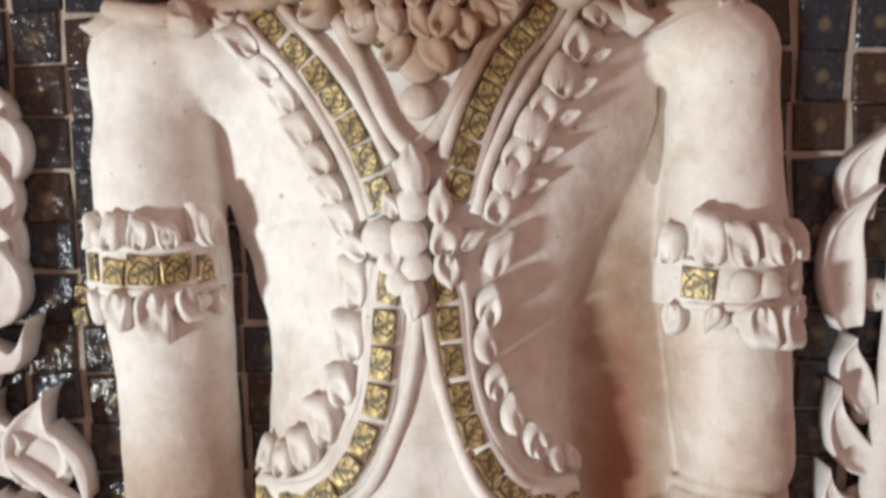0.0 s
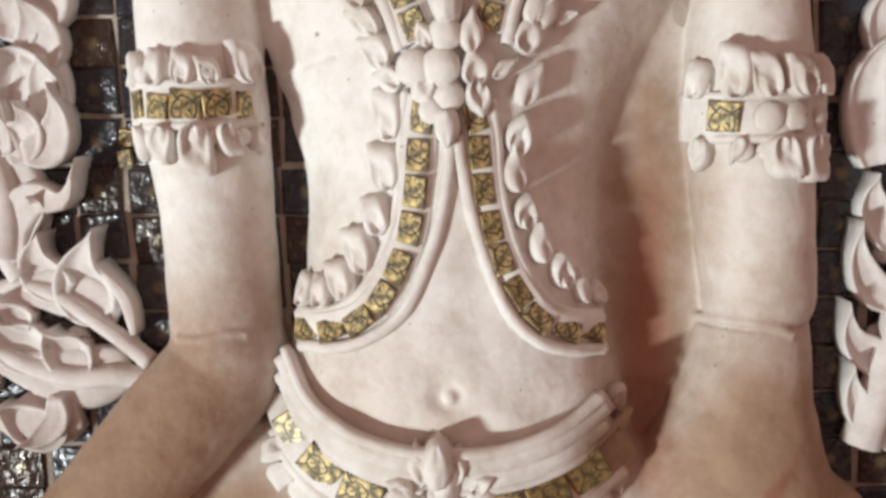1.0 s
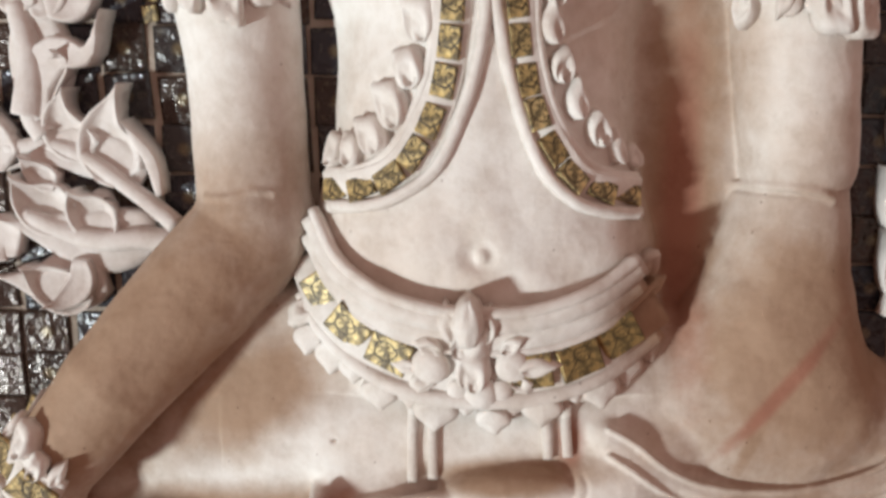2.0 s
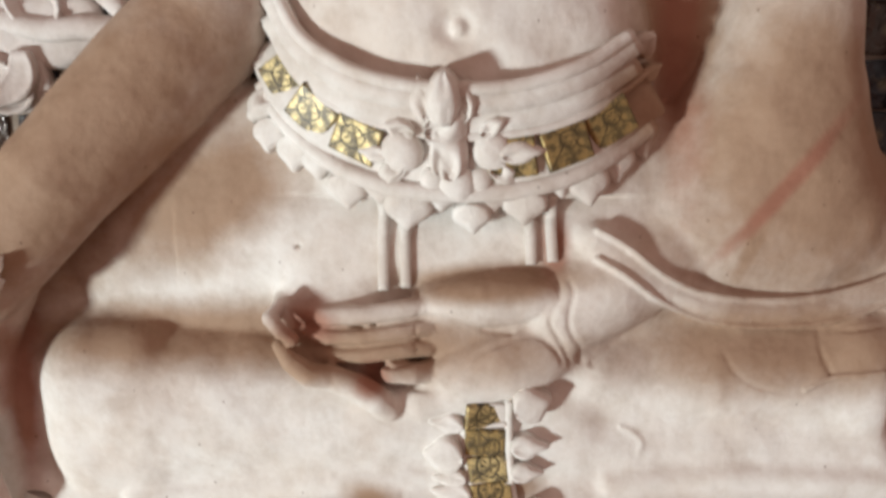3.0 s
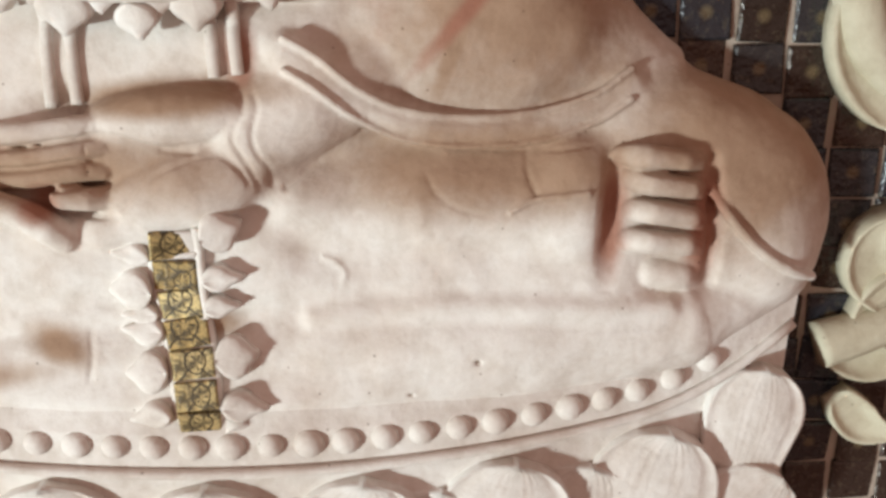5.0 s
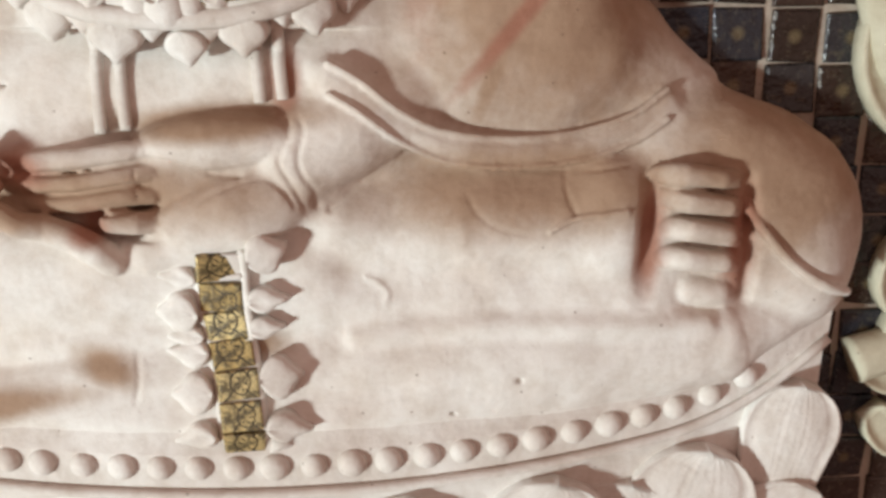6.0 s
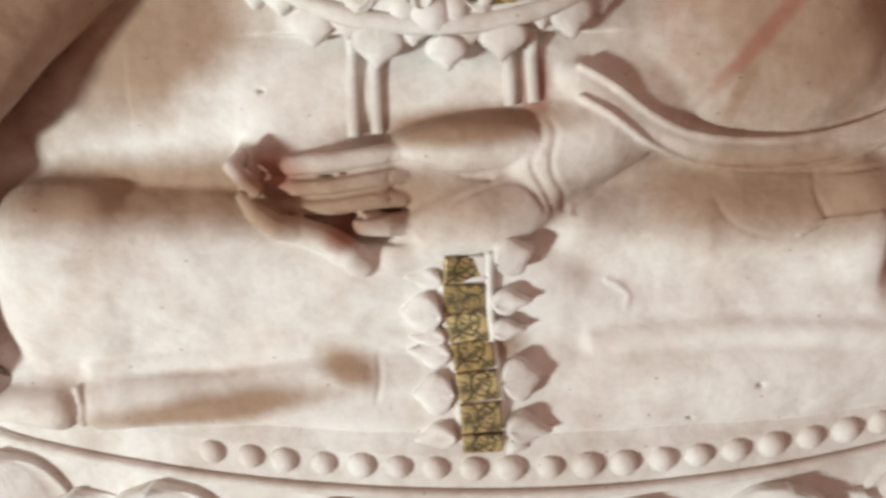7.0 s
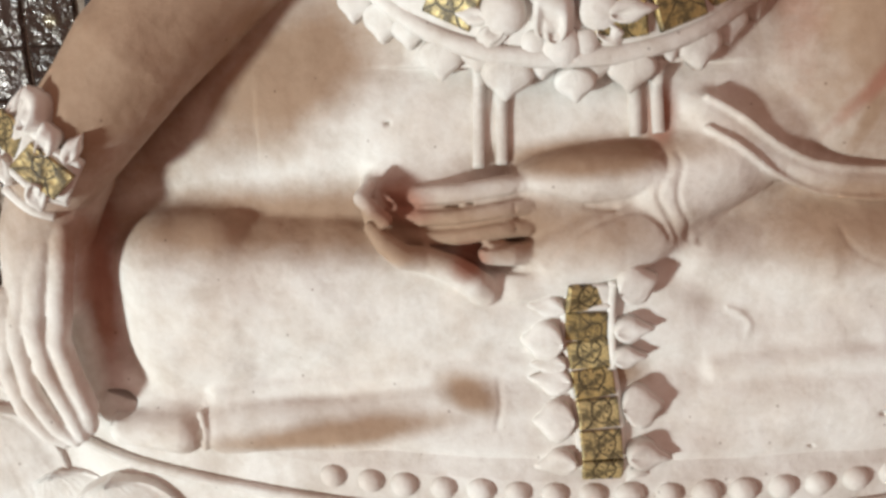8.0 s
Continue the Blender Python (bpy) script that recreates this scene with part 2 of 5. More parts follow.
def petal_mesh(name, length, width, height, mat, curl=0.3, hollow=0.0, bend=0.0, tip=0.0, rows=9, cols=10):
    """A moulded petal that points up (+z) from its foot at the origin, bulging to -y."""
    bm = bmesh.new()
    grid = []
    for i in range(rows + 1):
        t = i / rows
        sharp = (math.sin(math.pi * min(1, 0.16 + 0.84 * t)) ** 0.75) * (1.0 if t < 0.96 else 0.3)
        blunt = (0.62 + 0.38 * min(1, t / 0.45)) * math.sqrt(max(0.02, 1 - max(0, (t - 0.45) / 0.55) ** 2))
        w = width / 2 * (sharp * tip + blunt * (1 - tip))
        line = []
        for k in range(cols + 1):
            u = 2 * k / cols - 1
            dome = max(0.0, 1 - abs(u) ** 3.4) ** 0.55
            o = height * (dome * (0.72 + 0.28 * math.sin(math.pi * t)) - hollow * math.exp(-((u - 0.25) ** 2 + 3 * (t - 0.58) ** 2) * 7))
            o += height * curl * t ** 3
            o += height * 0.05 * math.cos(6 * u + 4 * t) * (1 - abs(u)) + random.uniform(-0.05, 0.05) * height
            line.append(bm.verts.new((u * w + bend * t * t, -o, length * t)))
        grid.append(line)
    for i in range(rows):
        for k in range(cols):
            bm.faces.new((grid[i][k], grid[i][k + 1], grid[i + 1][k + 1], grid[i + 1][k]))
    edge = grid[0][:] + [g[-1] for g in grid[1:]] + grid[-1][-2::-1] + [g[0] for g in grid[-2:0:-1]]
    low = [bm.verts.new((v.co.x, height * 0.6, v.co.z)) for v in edge]
    for k in range(len(edge)):
        j = (k + 1) % len(edge)
        bm.faces.new((edge[k], low[k], low[j], edge[j]))
    bm.faces.new(low)
    return finish(bm, name, mat)


def aim(x, depth, z, angle=0.0, lean=0.0, size=1.0):
    """A pose on the relief: angle turns clockwise from straight up, in degrees."""
    return Matrix.Translation(spot(x, depth, z)) @ pose(0, 0, 0, 0, angle, 0) @ pose(0, 0, 0, lean, 0, 0) @ Matrix.Scale(size, 4)


# ---- the statue: soft union of limbs on a grid, skinned as one mesh ----
H = 0.0020
X0, X1, D0, D1, Z0, Z1 = -0.56, 0.57, -0.080, 0.075, 0.600, 1.640
GX, GD, GZ = (np.arange(a, b, H, dtype=np.float32) for a, b in ((X0, X1), (D0, D1), (Z0, Z1)))
FIELD = np.full((len(GX), len(GD), len(GZ)), 0.05, np.float32)


def blend(x0, x1, z0, z1, k, distance, cut=False):
    """Joins (or cuts) a form given by its distance to the field within a box of the plan, with a fillet k."""
    i0, i1 = np.searchsorted(GX, (x0, x1))
    k0, k1 = np.searchsorted(GZ, (z0, z1))
    box = (slice(i0, i1), slice(None), slice(k0, k1))
    d = distance(GX[i0:i1, None, None], GD[None, :, None], GZ[None, None, k0:k1]).astype(np.float32)
    f = FIELD[box]
    if cut:
        d, f = -d, f
        h = np.clip(0.5 - 0.5 * (d - f) / k, 0, 1)
        FIELD[box] = f * h + d * (1 - h) + k * h * (1 - h)
        return
    h = np.clip(0.5 + 0.5 * (f - d) / k, 0, 1)
    FIELD[box] = f * (1 - h) + d * h - k * h * (1 - h)


def limb(stations, k=0.008, flat=1.0, cut=False):
    """A tapering limb through stations (x, depth, z, radius); flat squeezes its depth."""
    s = [tuple(q) for q in stations]
    m = max(q[3] for q in s) + k + 0.008

    def distance(x, d, z):
        best = None
        for a, b in zip(s, s[1:]):
            ab = np.array([b[i] - a[i] for i in range(3)])
            px, pd, pz = x - a[0], (d - a[1]), z - a[2]
            t = np.clip((px * ab[0] + pd * ab[1] + pz * ab[2]) / (ab @ ab), 0, 1)
            r = a[3] + (b[3] - a[3]) * t
            v = np.sqrt((px - ab[0] * t) ** 2 + ((pd - ab[1] * t) / flat) ** 2 + (pz - ab[2] * t) ** 2) - r
            best = v if best is None else np.minimum(best, v)
        return best

    blend(min(q[0] for q in s) - m, max(q[0] for q in s) + m, min(q[2] for q in s) - m, max(q[2] for q in s) + m, k, distance, cut)


def lump(x, d, z, rx, rd, rz, turn=0.0, k=0.008, power=2.0, cut=False):
    """An ellipsoid, turned in the picture plane by degrees."""
    c, s = math.cos(radians(turn)), math.sin(radians(turn))
    m = max(rx, rz) + k + 0.006

    def distance(gx, gd, gz):
        u, w = (gx - x) * c + (gz - z) * s, -(gx - x) * s + (gz - z) * c
        q = (np.abs(u / rx) ** power + np.abs((gd - d) / rd) ** power + np.abs(w / rz) ** power) ** (1 / power)
        return (q - 1) * min(rx, rd, rz)

    blend(x - m, x + m, z - m, z + m, k, distance, cut)


# trunk: left and right outline and fullness by height
TRUNK = np.array([
    (1.000, -0.160, 0.130, 0.060), (1.050, -0.168, 0.130, 0.066), (1.110, -0.165, 0.126, 0.072), (1.158, -0.158, 0.119, 0.071),
    (1.190, -0.151, 0.111, 0.067), (1.246, -0.142, 0.105, 0.062), (1.312, -0.147, 0.112, 0.062), (1.369, -0.161, 0.136, 0.063),
    (1.411, -0.178, 0.160, 0.064), (1.468, -0.196, 0.186, 0.064), (1.540, -0.205, 0.195, 0.060), (1.590, -0.200, 0.190, 0.050), (1.640, -0.12, 0.12, 0.045),
])


FINE = np.linspace(0.98, 1.66, 200)
SOFT = [np.convolve(np.pad(np.interp(FINE, TRUNK[:, 0], TRUNK[:, i]), 7, mode="edge"), np.ones(15) / 15, mode="valid") for i in (1, 2, 3)]


def trunk(x, d, z):
    left, right, full = (np.interp(z, FINE, s) for s in SOFT)
    c, w = (left + right) / 2, (right - left) / 2 * 1.095
    p = np.interp(z, (1.17, 1.32, 1.42), (2.5, 1.75, 1.6))
    q = (np.abs((x - c) / w) ** p + np.abs((d + 0.100) / (full + 0.062)) ** p) ** (1 / p)
    return (q - 1) * 0.055


blend(-0.24, 0.24, 1.0, 1.64, 0.002, trunk)
# hip and lap cloth behind the crossed legs
lump(-0.10, -0.060, 0.945, 0.285, 0.054, 0.150, k=0.010, power=2.4)
lump(0.16, -0.055, 0.93, 0.22, 0.055, 0.13, k=0.010, power=2.4)
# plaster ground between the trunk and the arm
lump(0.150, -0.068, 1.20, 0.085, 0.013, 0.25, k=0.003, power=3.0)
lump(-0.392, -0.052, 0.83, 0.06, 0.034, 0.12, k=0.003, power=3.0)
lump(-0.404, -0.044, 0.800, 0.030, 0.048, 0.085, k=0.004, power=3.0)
# upper arms
limb([(-0.236, -0.055, 1.535, 0.046), (-0.236, -0.052, 1.46, 0.052), (-0.233, -0.050, 1.37, 0.056), (-0.226, -0.050, 1.28, 0.050), (-0.224, -0.050, 1.165, 0.0505)], 0.004)
limb([(0.240, -0.055, 1.535, 0.044), (0.239, -0.052, 1.45, 0.049), (0.240, -0.050, 1.37, 0.056), (0.245, -0.050, 1.28, 0.052), (0.252, -0.050, 1.200, 0.050)], 0.004)
lump(-0.205, -0.055, 1.545, 0.070, 0.05, 0.040, k=0.03)
lump(0.232, -0.055, 1.545, 0.050, 0.05, 0.040, k=0.012)
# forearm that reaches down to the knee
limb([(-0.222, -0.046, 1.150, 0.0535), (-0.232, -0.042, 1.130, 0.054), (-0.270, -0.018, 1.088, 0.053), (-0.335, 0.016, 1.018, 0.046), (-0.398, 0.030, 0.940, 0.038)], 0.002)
# forearm in its wide sleeve
SLEEVE = np.array([
    (0.885, 0.150, 0.300, 0.050), (0.920, 0.115, 0.335, 0.066), (0.950, 0.098, 0.352, 0.076), (0.985, 0.106, 0.345, 0.080), (1.032, 0.134, 0.324, 0.077),
    (1.070, 0.154, 0.312, 0.071), (1.103, 0.174, 0.304, 0.066), (1.150, 0.190, 0.300, 0.060), (1.172, 0.198, 0.298, 0.056), (1.186, 0.215, 0.288, 0.040),
])


def sleeve(x, d, z):
    left, right, full = (np.interp(z, SLEEVE[:, 0], SLEEVE[:, i]) for i in (1, 2, 3))
    c, w = (left + right) / 2, (right - left) / 2
    q = (np.abs((x - c) / w) ** 2.2 + np.abs((d + 0.062) / full) ** 2.2) ** (1 / 2.2)
    return np.maximum((q - 1) * 0.05, np.maximum(z - 1.186, 0.885 - z))


blend(0.05, 0.40, 0.87, 1.20, 0.004, sleeve)
limb([(0.27, -0.045, 0.965, 0.045), (0.32, -0.048, 0.955, 0.040), (0.37, -0.050, 0.935, 0.034)], 0.02, 0.8)
# broad hem of the sleeve with its two raised edges
HEM = [(0.088, 0.966), (0.112, 0.952), (0.140, 0.931), (0.170, 0.916), (0.205, 0.910), (0.240, 0.909), (0.280, 0.913), (0.320, 0.925), (0.348, 0.943)]
limb([(x, 0.006 - 0.6 * (x - 0.15) ** 2, z, 0.0115) for x, z in HEM], 0.006, 1.1)
# folded legs
lump(-0.315, -0.044, 0.812, 0.068, 0.068, 0.082, 4, k=0.010, power=3.2)
limb([(-0.302, -0.046, 0.813, 0.079), (-0.10, -0.046, 0.815, 0.078), (0.06, -0.046, 0.815, 0.070)], 0.004, 0.95)
lump(0.404, -0.045, 0.848, 0.128, 0.062, 0.098, -22, k=0.012, power=2.3)
lump(0.475, -0.045, 0.80, 0.045, 0.055, 0.05, 0, k=0.02)
limb([(-0.06, -0.020, 0.726, 0.042), (0.05, -0.016, 0.727, 0.047), (0.25, -0.014, 0.735, 0.050), (0.40, -0.018, 0.748, 0.043), (0.495, -0.030, 0.778, 0.022)], 0.004, 1.0)
limb([(-0.298, 0.006, 0.704, 0.021), (-0.20, 0.003, 0.710, 0.027), (-0.08, -0.006, 0.728, 0.036), (0.0, -0.014, 0.730, 0.040)], 0.003, 1.1)
limb([(-0.380, 0.010, 0.708, 0.016), (-0.332, 0.012, 0.706, 0.020)], 0.002, 1.1)
# seat cushion between the legs and the beaded rim
limb([(x, 0.018 - 0.23 * x * x, 0.696 + (0.26 if x > 0.04 else 0.20) * (x - 0.04) ** 2 + 2.0 * max(0, abs(x) - 0.36) ** 2, 0.021) for x in (-0.42, -0.35, -0.28, -0.2, -0.1, 0.0, 0.1, 0.2, 0.3, 0.38, 0.45)], 0.012)
# cloth that closes the hollows between the legs
limb([(0.02, -0.022, 0.785, 0.042), (0.34, -0.020, 0.788, 0.042)], 0.016)
limb([(0.00, -0.010, 0.700, 0.038), (0.25, -0.012, 0.712, 0.038), (0.40, -0.022, 0.735, 0.036)], 0.014)
limb([(-0.33, -0.030, 0.752, 0.034), (-0.10, -0.022, 0.762, 0.038), (0.02, -0.020, 0.770, 0.040)], 0.014)
limb([(-0.28, -0.020, 0.690, 0.034), (-0.10, -0.012, 0.695, 0.038), (0.02, -0.010, 0.700, 0.038)], 0.012)
# sole turned up, with its toes
limb([(0.128, -0.032, 0.848, 0.050), (0.19, -0.024, 0.850, 0.051), (0.24, -0.024, 0.850, 0.050), (0.305, -0.022, 0.850, 0.047)], 0.022, 1.0)
lump(0.305, 0.000, 0.850, 0.035, 0.030, 0.050, k=0.010)
for toe in (((0.340, 0.014, 0.891, 0.0095), (0.359, 0.022, 0.892, 0.0100), (0.386, 0.020, 0.889, 0.0095), (0.400, 0.012, 0.887, 0.008)),
            ((0.345, 0.014, 0.873, 0.0095), (0.363, 0.025, 0.873, 0.0105), (0.392, 0.022, 0.868, 0.0100), (0.406, 0.012, 0.864, 0.008)),
            ((0.348, 0.014, 0.849, 0.0095), (0.365, 0.025, 0.850, 0.0105), (0.395, 0.022, 0.845, 0.0100), (0.408, 0.012, 0.841, 0.008)),
            ((0.348, 0.014, 0.825, 0.0095), (0.365, 0.023, 0.826, 0.0102), (0.394, 0.020, 0.822, 0.0095), (0.407, 0.012, 0.818, 0.008)),
            ((0.350, -0.002, 0.795, 0.0150), (0.370, 0.004, 0.796, 0.0160), (0.397, 0.002, 0.793, 0.0155), (0.408, -0.002, 0.791, 0.014))):
    limb(toe, 0.0004)
for z in (0.8815, 0.8605, 0.8365, 0.8110):
    limb([(0.350, 0.030, z + 0.001, 0.0022), (0.372, 0.030, z, 0.0026), (0.400, 0.026, z - 0.004, 0.0022)], 0.001, 3.0, True)
lump(0.335, 0.030, 0.852, 0.010, 0.022, 0.056, -3, k=0.008, cut=True)
limb([(0.412, 0.026, 0.888, 0.0075), (0.417, 0.026, 0.840, 0.0085), (0.420, 0.024, 0.786, 0.0085)], 0.004, 2.2, True)
# open palm in the lap
limb([(0.140, -0.022, 0.940, 0.038), (0.100, -0.008, 0.925, 0.039), (0.062, 0.000, 0.905, 0.037)], 0.010)
lump(0.008, 0.002, 0.886, 0.066, 0.026, 0.050, 6, k=0.006, power=2.3)
lump(0.012, 0.020, 0.866, 0.063, 0.024, 0.030, 15, k=0.004)
lump(0.006, 0.018, 0.919, 0.062, 0.020, 0.021, 4, k=0.0015)
lump(-0.030, 0.014, 0.893, 0.034, 0.015, 0.024, -10, k=0.004)
limb([(-0.040, 0.020, 0.915, 0.0085), (-0.064, 0.025, 0.914, 0.0082), (-0.097, 0.027, 0.909, 0.0080), (-0.122, 0.024, 0.907, 0.0078), (-0.149, 0.014, 0.907, 0.007), (-0.165, 0.008, 0.909, 0.006)], 0.0006)
limb([(-0.044, 0.022, 0.899, 0.0082), (-0.064, 0.027, 0.897, 0.0080), (-0.097, 0.028, 0.892, 0.0078), (-0.123, 0.024, 0.890, 0.0075), (-0.150, 0.014, 0.892, 0.007)], 0.0006)
limb([(-0.045, 0.022, 0.882, 0.0080), (-0.065, 0.027, 0.882, 0.0078), (-0.098, 0.027, 0.877, 0.0076), (-0.124, 0.023, 0.875, 0.0075), (-0.147, 0.014, 0.874, 0.007)], 0.0006)
limb([(-0.036, 0.018, 0.860, 0.0098), (-0.057, 0.029, 0.862, 0.0098), (-0.073, 0.032, 0.864, 0.0092)], 0.0006)
# finger tips curled up towards the viewer
limb([(-0.163, 0.026, 0.917, 0.0050), (-0.169, 0.036, 0.909, 0.0065), (-0.161, 0.042, 0.902, 0.0065), (-0.152, 0.038, 0.893, 0.006)], 0.002)
limb([(-0.165, 0.010, 0.910, 0.0075), (-0.157, 0.014, 0.897, 0.0070)], 0.003, 2.4)
limb([(-0.163, 0.034, 0.886, 0.0060), (-0.153, 0.042, 0.876, 0.0080), (-0.139, 0.041, 0.864, 0.0095), (-0.121, 0.035, 0.860, 0.0105), (-0.103, 0.036, 0.853, 0.0115), (-0.086, 0.034, 0.842, 0.0120), (-0.077, 0.028, 0.833, 0.012)], 0.002)
limb([(-0.155, 0.014, 0.874, 0.0090), (-0.139, 0.014, 0.861, 0.0110), (-0.103, 0.014, 0.850, 0.0120), (-0.082, 0.012, 0.838, 0.012)], 0.003, 2.0)
limb([(-0.077, 0.012, 0.832, 0.0160), (-0.051, 0.016, 0.834, 0.0180), (-0.016, 0.016, 0.840, 0.0185)], 0.003)
lump(-0.116, 0.006, 0.886, 0.060, 0.018, 0.036, -8, k=0.004)
lump(-0.09, -0.036, 0.955, 0.13, 0.042, 0.045, k=0.030)
lump(0.04, -0.042, 0.968, 0.08, 0.044, 0.035, k=0.025)
lump(0.092, -0.020, 0.856, 0.050, 0.044, 0.034, k=0.010)
# the other one, drooping over the knee
limb([(-0.408, 0.004, 0.925, 0.038), (-0.428, 0.004, 0.880, 0.036), (-0.434, 0.002, 0.835, 0.036)], 0.004)
for line in (((-0.404, 0.028, 0.887, 0.0095), (-0.408, 0.034, 0.850, 0.0095), (-0.417, 0.036, 0.797, 0.0100), (-0.411, 0.034, 0.762, 0.0092), (-0.403, 0.032, 0.734, 0.0085), (-0.407, 0.028, 0.716, 0.0070)),
             ((-0.420, 0.030, 0.874, 0.0100), (-0.433, 0.038, 0.812, 0.0100), (-0.430, 0.038, 0.772, 0.0092), (-0.417, 0.036, 0.736, 0.0080), (-0.412, 0.032, 0.711, 0.0065)),
             ((-0.441, 0.028, 0.850, 0.0100), (-0.450, 0.036, 0.792, 0.0095), (-0.444, 0.037, 0.752, 0.0088), (-0.429, 0.035, 0.721, 0.0075), (-0.418, 0.032, 0.706, 0.0062)),
             ((-0.460, 0.024, 0.831, 0.0095), (-0.466, 0.030, 0.772, 0.0092), (-0.456, 0.032, 0.736, 0.0080), (-0.440, 0.032, 0.713, 0.0070), (-0.427, 0.031, 0.704, 0.0060))):
    limb(line, 0.0012)
lump(-0.432, -0.050, 0.85, 0.042, 0.034, 0.110, 0, k=0.003, power=2.5)
lump(-0.389, 0.006, 0.729, 0.017, 0.030, 0.011, -10, k=0.003, cut=True)
# navel and the hollow round it
lump(-0.024, 0.038, 1.131, 0.013, 0.008, 0.011, k=0.005, cut=True)
lump(-0.020, 0.030, 1.131, 0.0065, 0.005, 0.007, k=0.003)

# uneven, finger-worked surface
gx, gz = GX[:, None, None], GZ[None, None, :]
FIELD += (0.0007 * np.sin(gx * 61 + 3 * np.sin(gz * 23)) * np.sin(gz * 53 + 2 * np.sin(gx * 31))).astype(np.float32)
FIELD[:, 0, :] = 0.01
FIELD[0], FIELD[-1] = 0.01, 0.01
FIELD[:, :, 0], FIELD[:, :, -1] = 0.01, 0.01

def surface_depth():
    """Depth of the carved surface over the plan."""
    inside = FIELD < 0
    top = np.where(inside.any(1), len(GD) - 1 - np.argmax(inside[:, ::-1, :], axis=1), 0)
    ii, kk = np.meshgrid(np.arange(len(GX)), np.arange(len(GZ)), indexing="ij")
    fa, fb = FIELD[ii, top, kk], FIELD[ii, np.minimum(top + 1, len(GD) - 1), kk]
    return np.where(inside.any(1), GD[top] + H * np.clip(fa / (fa - fb - 1e-9), 0, 1), -0.055)


SURFACE = surface_depth()


def on(x, z, lift=0.0):
    """Depth of the carved surface at x, z."""
    i = int(np.clip((x - X0) / H, 0, len(GX) - 2))
    k = int(np.clip((z - Z0) / H, 0, len(GZ) - 2))
    return float(SURFACE[i:i + 2, k:k + 2].max()) + lift


def crease(points, radius, lift, cut=False, k=0.0012):
    """A thin raised line, or a groove, that follows the surface through (x, z) points."""
    q = smooth_line([(x, 0, z) for x, z in points], 6 * len(points))
    d = np.array([on(p.x, p.z) for p in q])
    d = np.convolve(np.pad(d, 2, mode="edge"), np.ones(5) / 5, mode="valid")
    limb([(p.x, float(v) + lift, p.z, radius) for p, v in zip(q, d)], k, 1.0, cut)


# edges of the sleeve's hem, of the cloth over the knee and round the elbows
crease([(x, z + 0.011) for x, z in HEM], 0.0029, 0.0010)
crease([(x, z - 0.011) for x, z in HEM], 0.0028, 0.0008)
crease([(0.412, 0.866), (0.426, 0.846), (0.452, 0.819), (0.482, 0.799), (0.508, 0.788)], 0.0042, 0.002)
crease([(0.198, 1.177), (0.215, 1.181), (0.238, 1.181), (0.258, 1.177), (0.270, 1.171)], 0.0036, -0.0004, False, 0.004)
crease([(-0.256, 1.174), (-0.236, 1.175), (-0.212, 1.180), (-0.196, 1.178)], 0.0026, -0.0008, False, 0.003)
crease([(0.086, 0.868), (0.110, 0.886), (0.130, 0.899), (0.150, 0.911)], 0.0020, 0.0002, True)
crease([(0.142, 0.910), (0.177, 0.902), (0.221, 0.896), (0.275, 0.894), (0.318, 0.899)], 0.0018, 0.0000, True)
# wavy double bangle, cut into the wrist
crease([(0.057, 0.938), (0.059, 0.927), (0.053, 0.916), (0.051, 0.907), (0.057, 0.895), (0.065, 0.881), (0.070, 0.867)], 0.0024, 0.0003, True)
crease([(0.065, 0.941), (0.069, 0.930), (0.066, 0.916), (0.066, 0.905), (0.070, 0.895), (0.077, 0.883), (0.078, 0.871)], 0.0024, 0.0003, True)
# lines between the fingers and on the palm, the sole and the folded foot
for line in (((-0.048, 0.908), (-0.064, 0.906), (-0.097, 0.901), (-0.124, 0.899)), ((-0.050, 0.891), (-0.064, 0.890), (-0.097, 0.885), (-0.124, 0.883)), ((-0.050, 0.872), (-0.064, 0.872), (-0.085, 0.869)), ((-0.036, 0.850), (-0.050, 0.848), (-0.066, 0.849), (-0.078, 0.852))):
    crease(line, 0.0026, 0.0000, True)
crease([(-0.045, 0.926), (-0.051, 0.914), (-0.054, 0.896), (-0.053, 0.881), (-0.048, 0.875)], 0.0014, 0.0006, True)
crease([(-0.052, 0.909), (-0.039, 0.909), (-0.023, 0.906), (-0.003, 0.899), (0.021, 0.897)], 0.0028, 0.0002, True)
crease([(-0.047, 0.851), (-0.032, 0.857), (-0.020, 0.870), (-0.007, 0.881), (0.013, 0.890), (0.037, 0.896), (0.053, 0.888), (0.063, 0.873)], 0.0024, 0.0004, True)
crease([(0.112, 0.811), (0.122, 0.807), (0.129, 0.799), (0.127, 0.791)], 0.0024, -0.0012)
crease([(0.189, 0.883), (0.198, 0.865), (0.219, 0.851), (0.249, 0.847), (0.265, 0.855)], 0.0016, 0.0004, True)
crease([(0.255, 0.850), (0.267, 0.857), (0.279, 0.861), (0.300, 0.864), (0.314, 0.866)], 0.0024, 0.0002)
crease([(0.268, 0.896), (0.268, 0.879), (0.274, 0.864)], 0.0022, 0.0004, True)
crease([(0.105, 0.762), (0.168, 0.769), (0.235, 0.771), (0.302, 0.769), (0.385, 0.768)], 0.0060, -0.0025, False, 0.012)
crease([(-0.300, 0.738), (-0.200, 0.748), (-0.120, 0.760), (-0.030, 0.768)], 0.0050, -0.0020, False, 0.010)
crease([(-0.314, 0.724), (-0.310, 0.708), (-0.314, 0.692)], 0.0030, 0.0010)
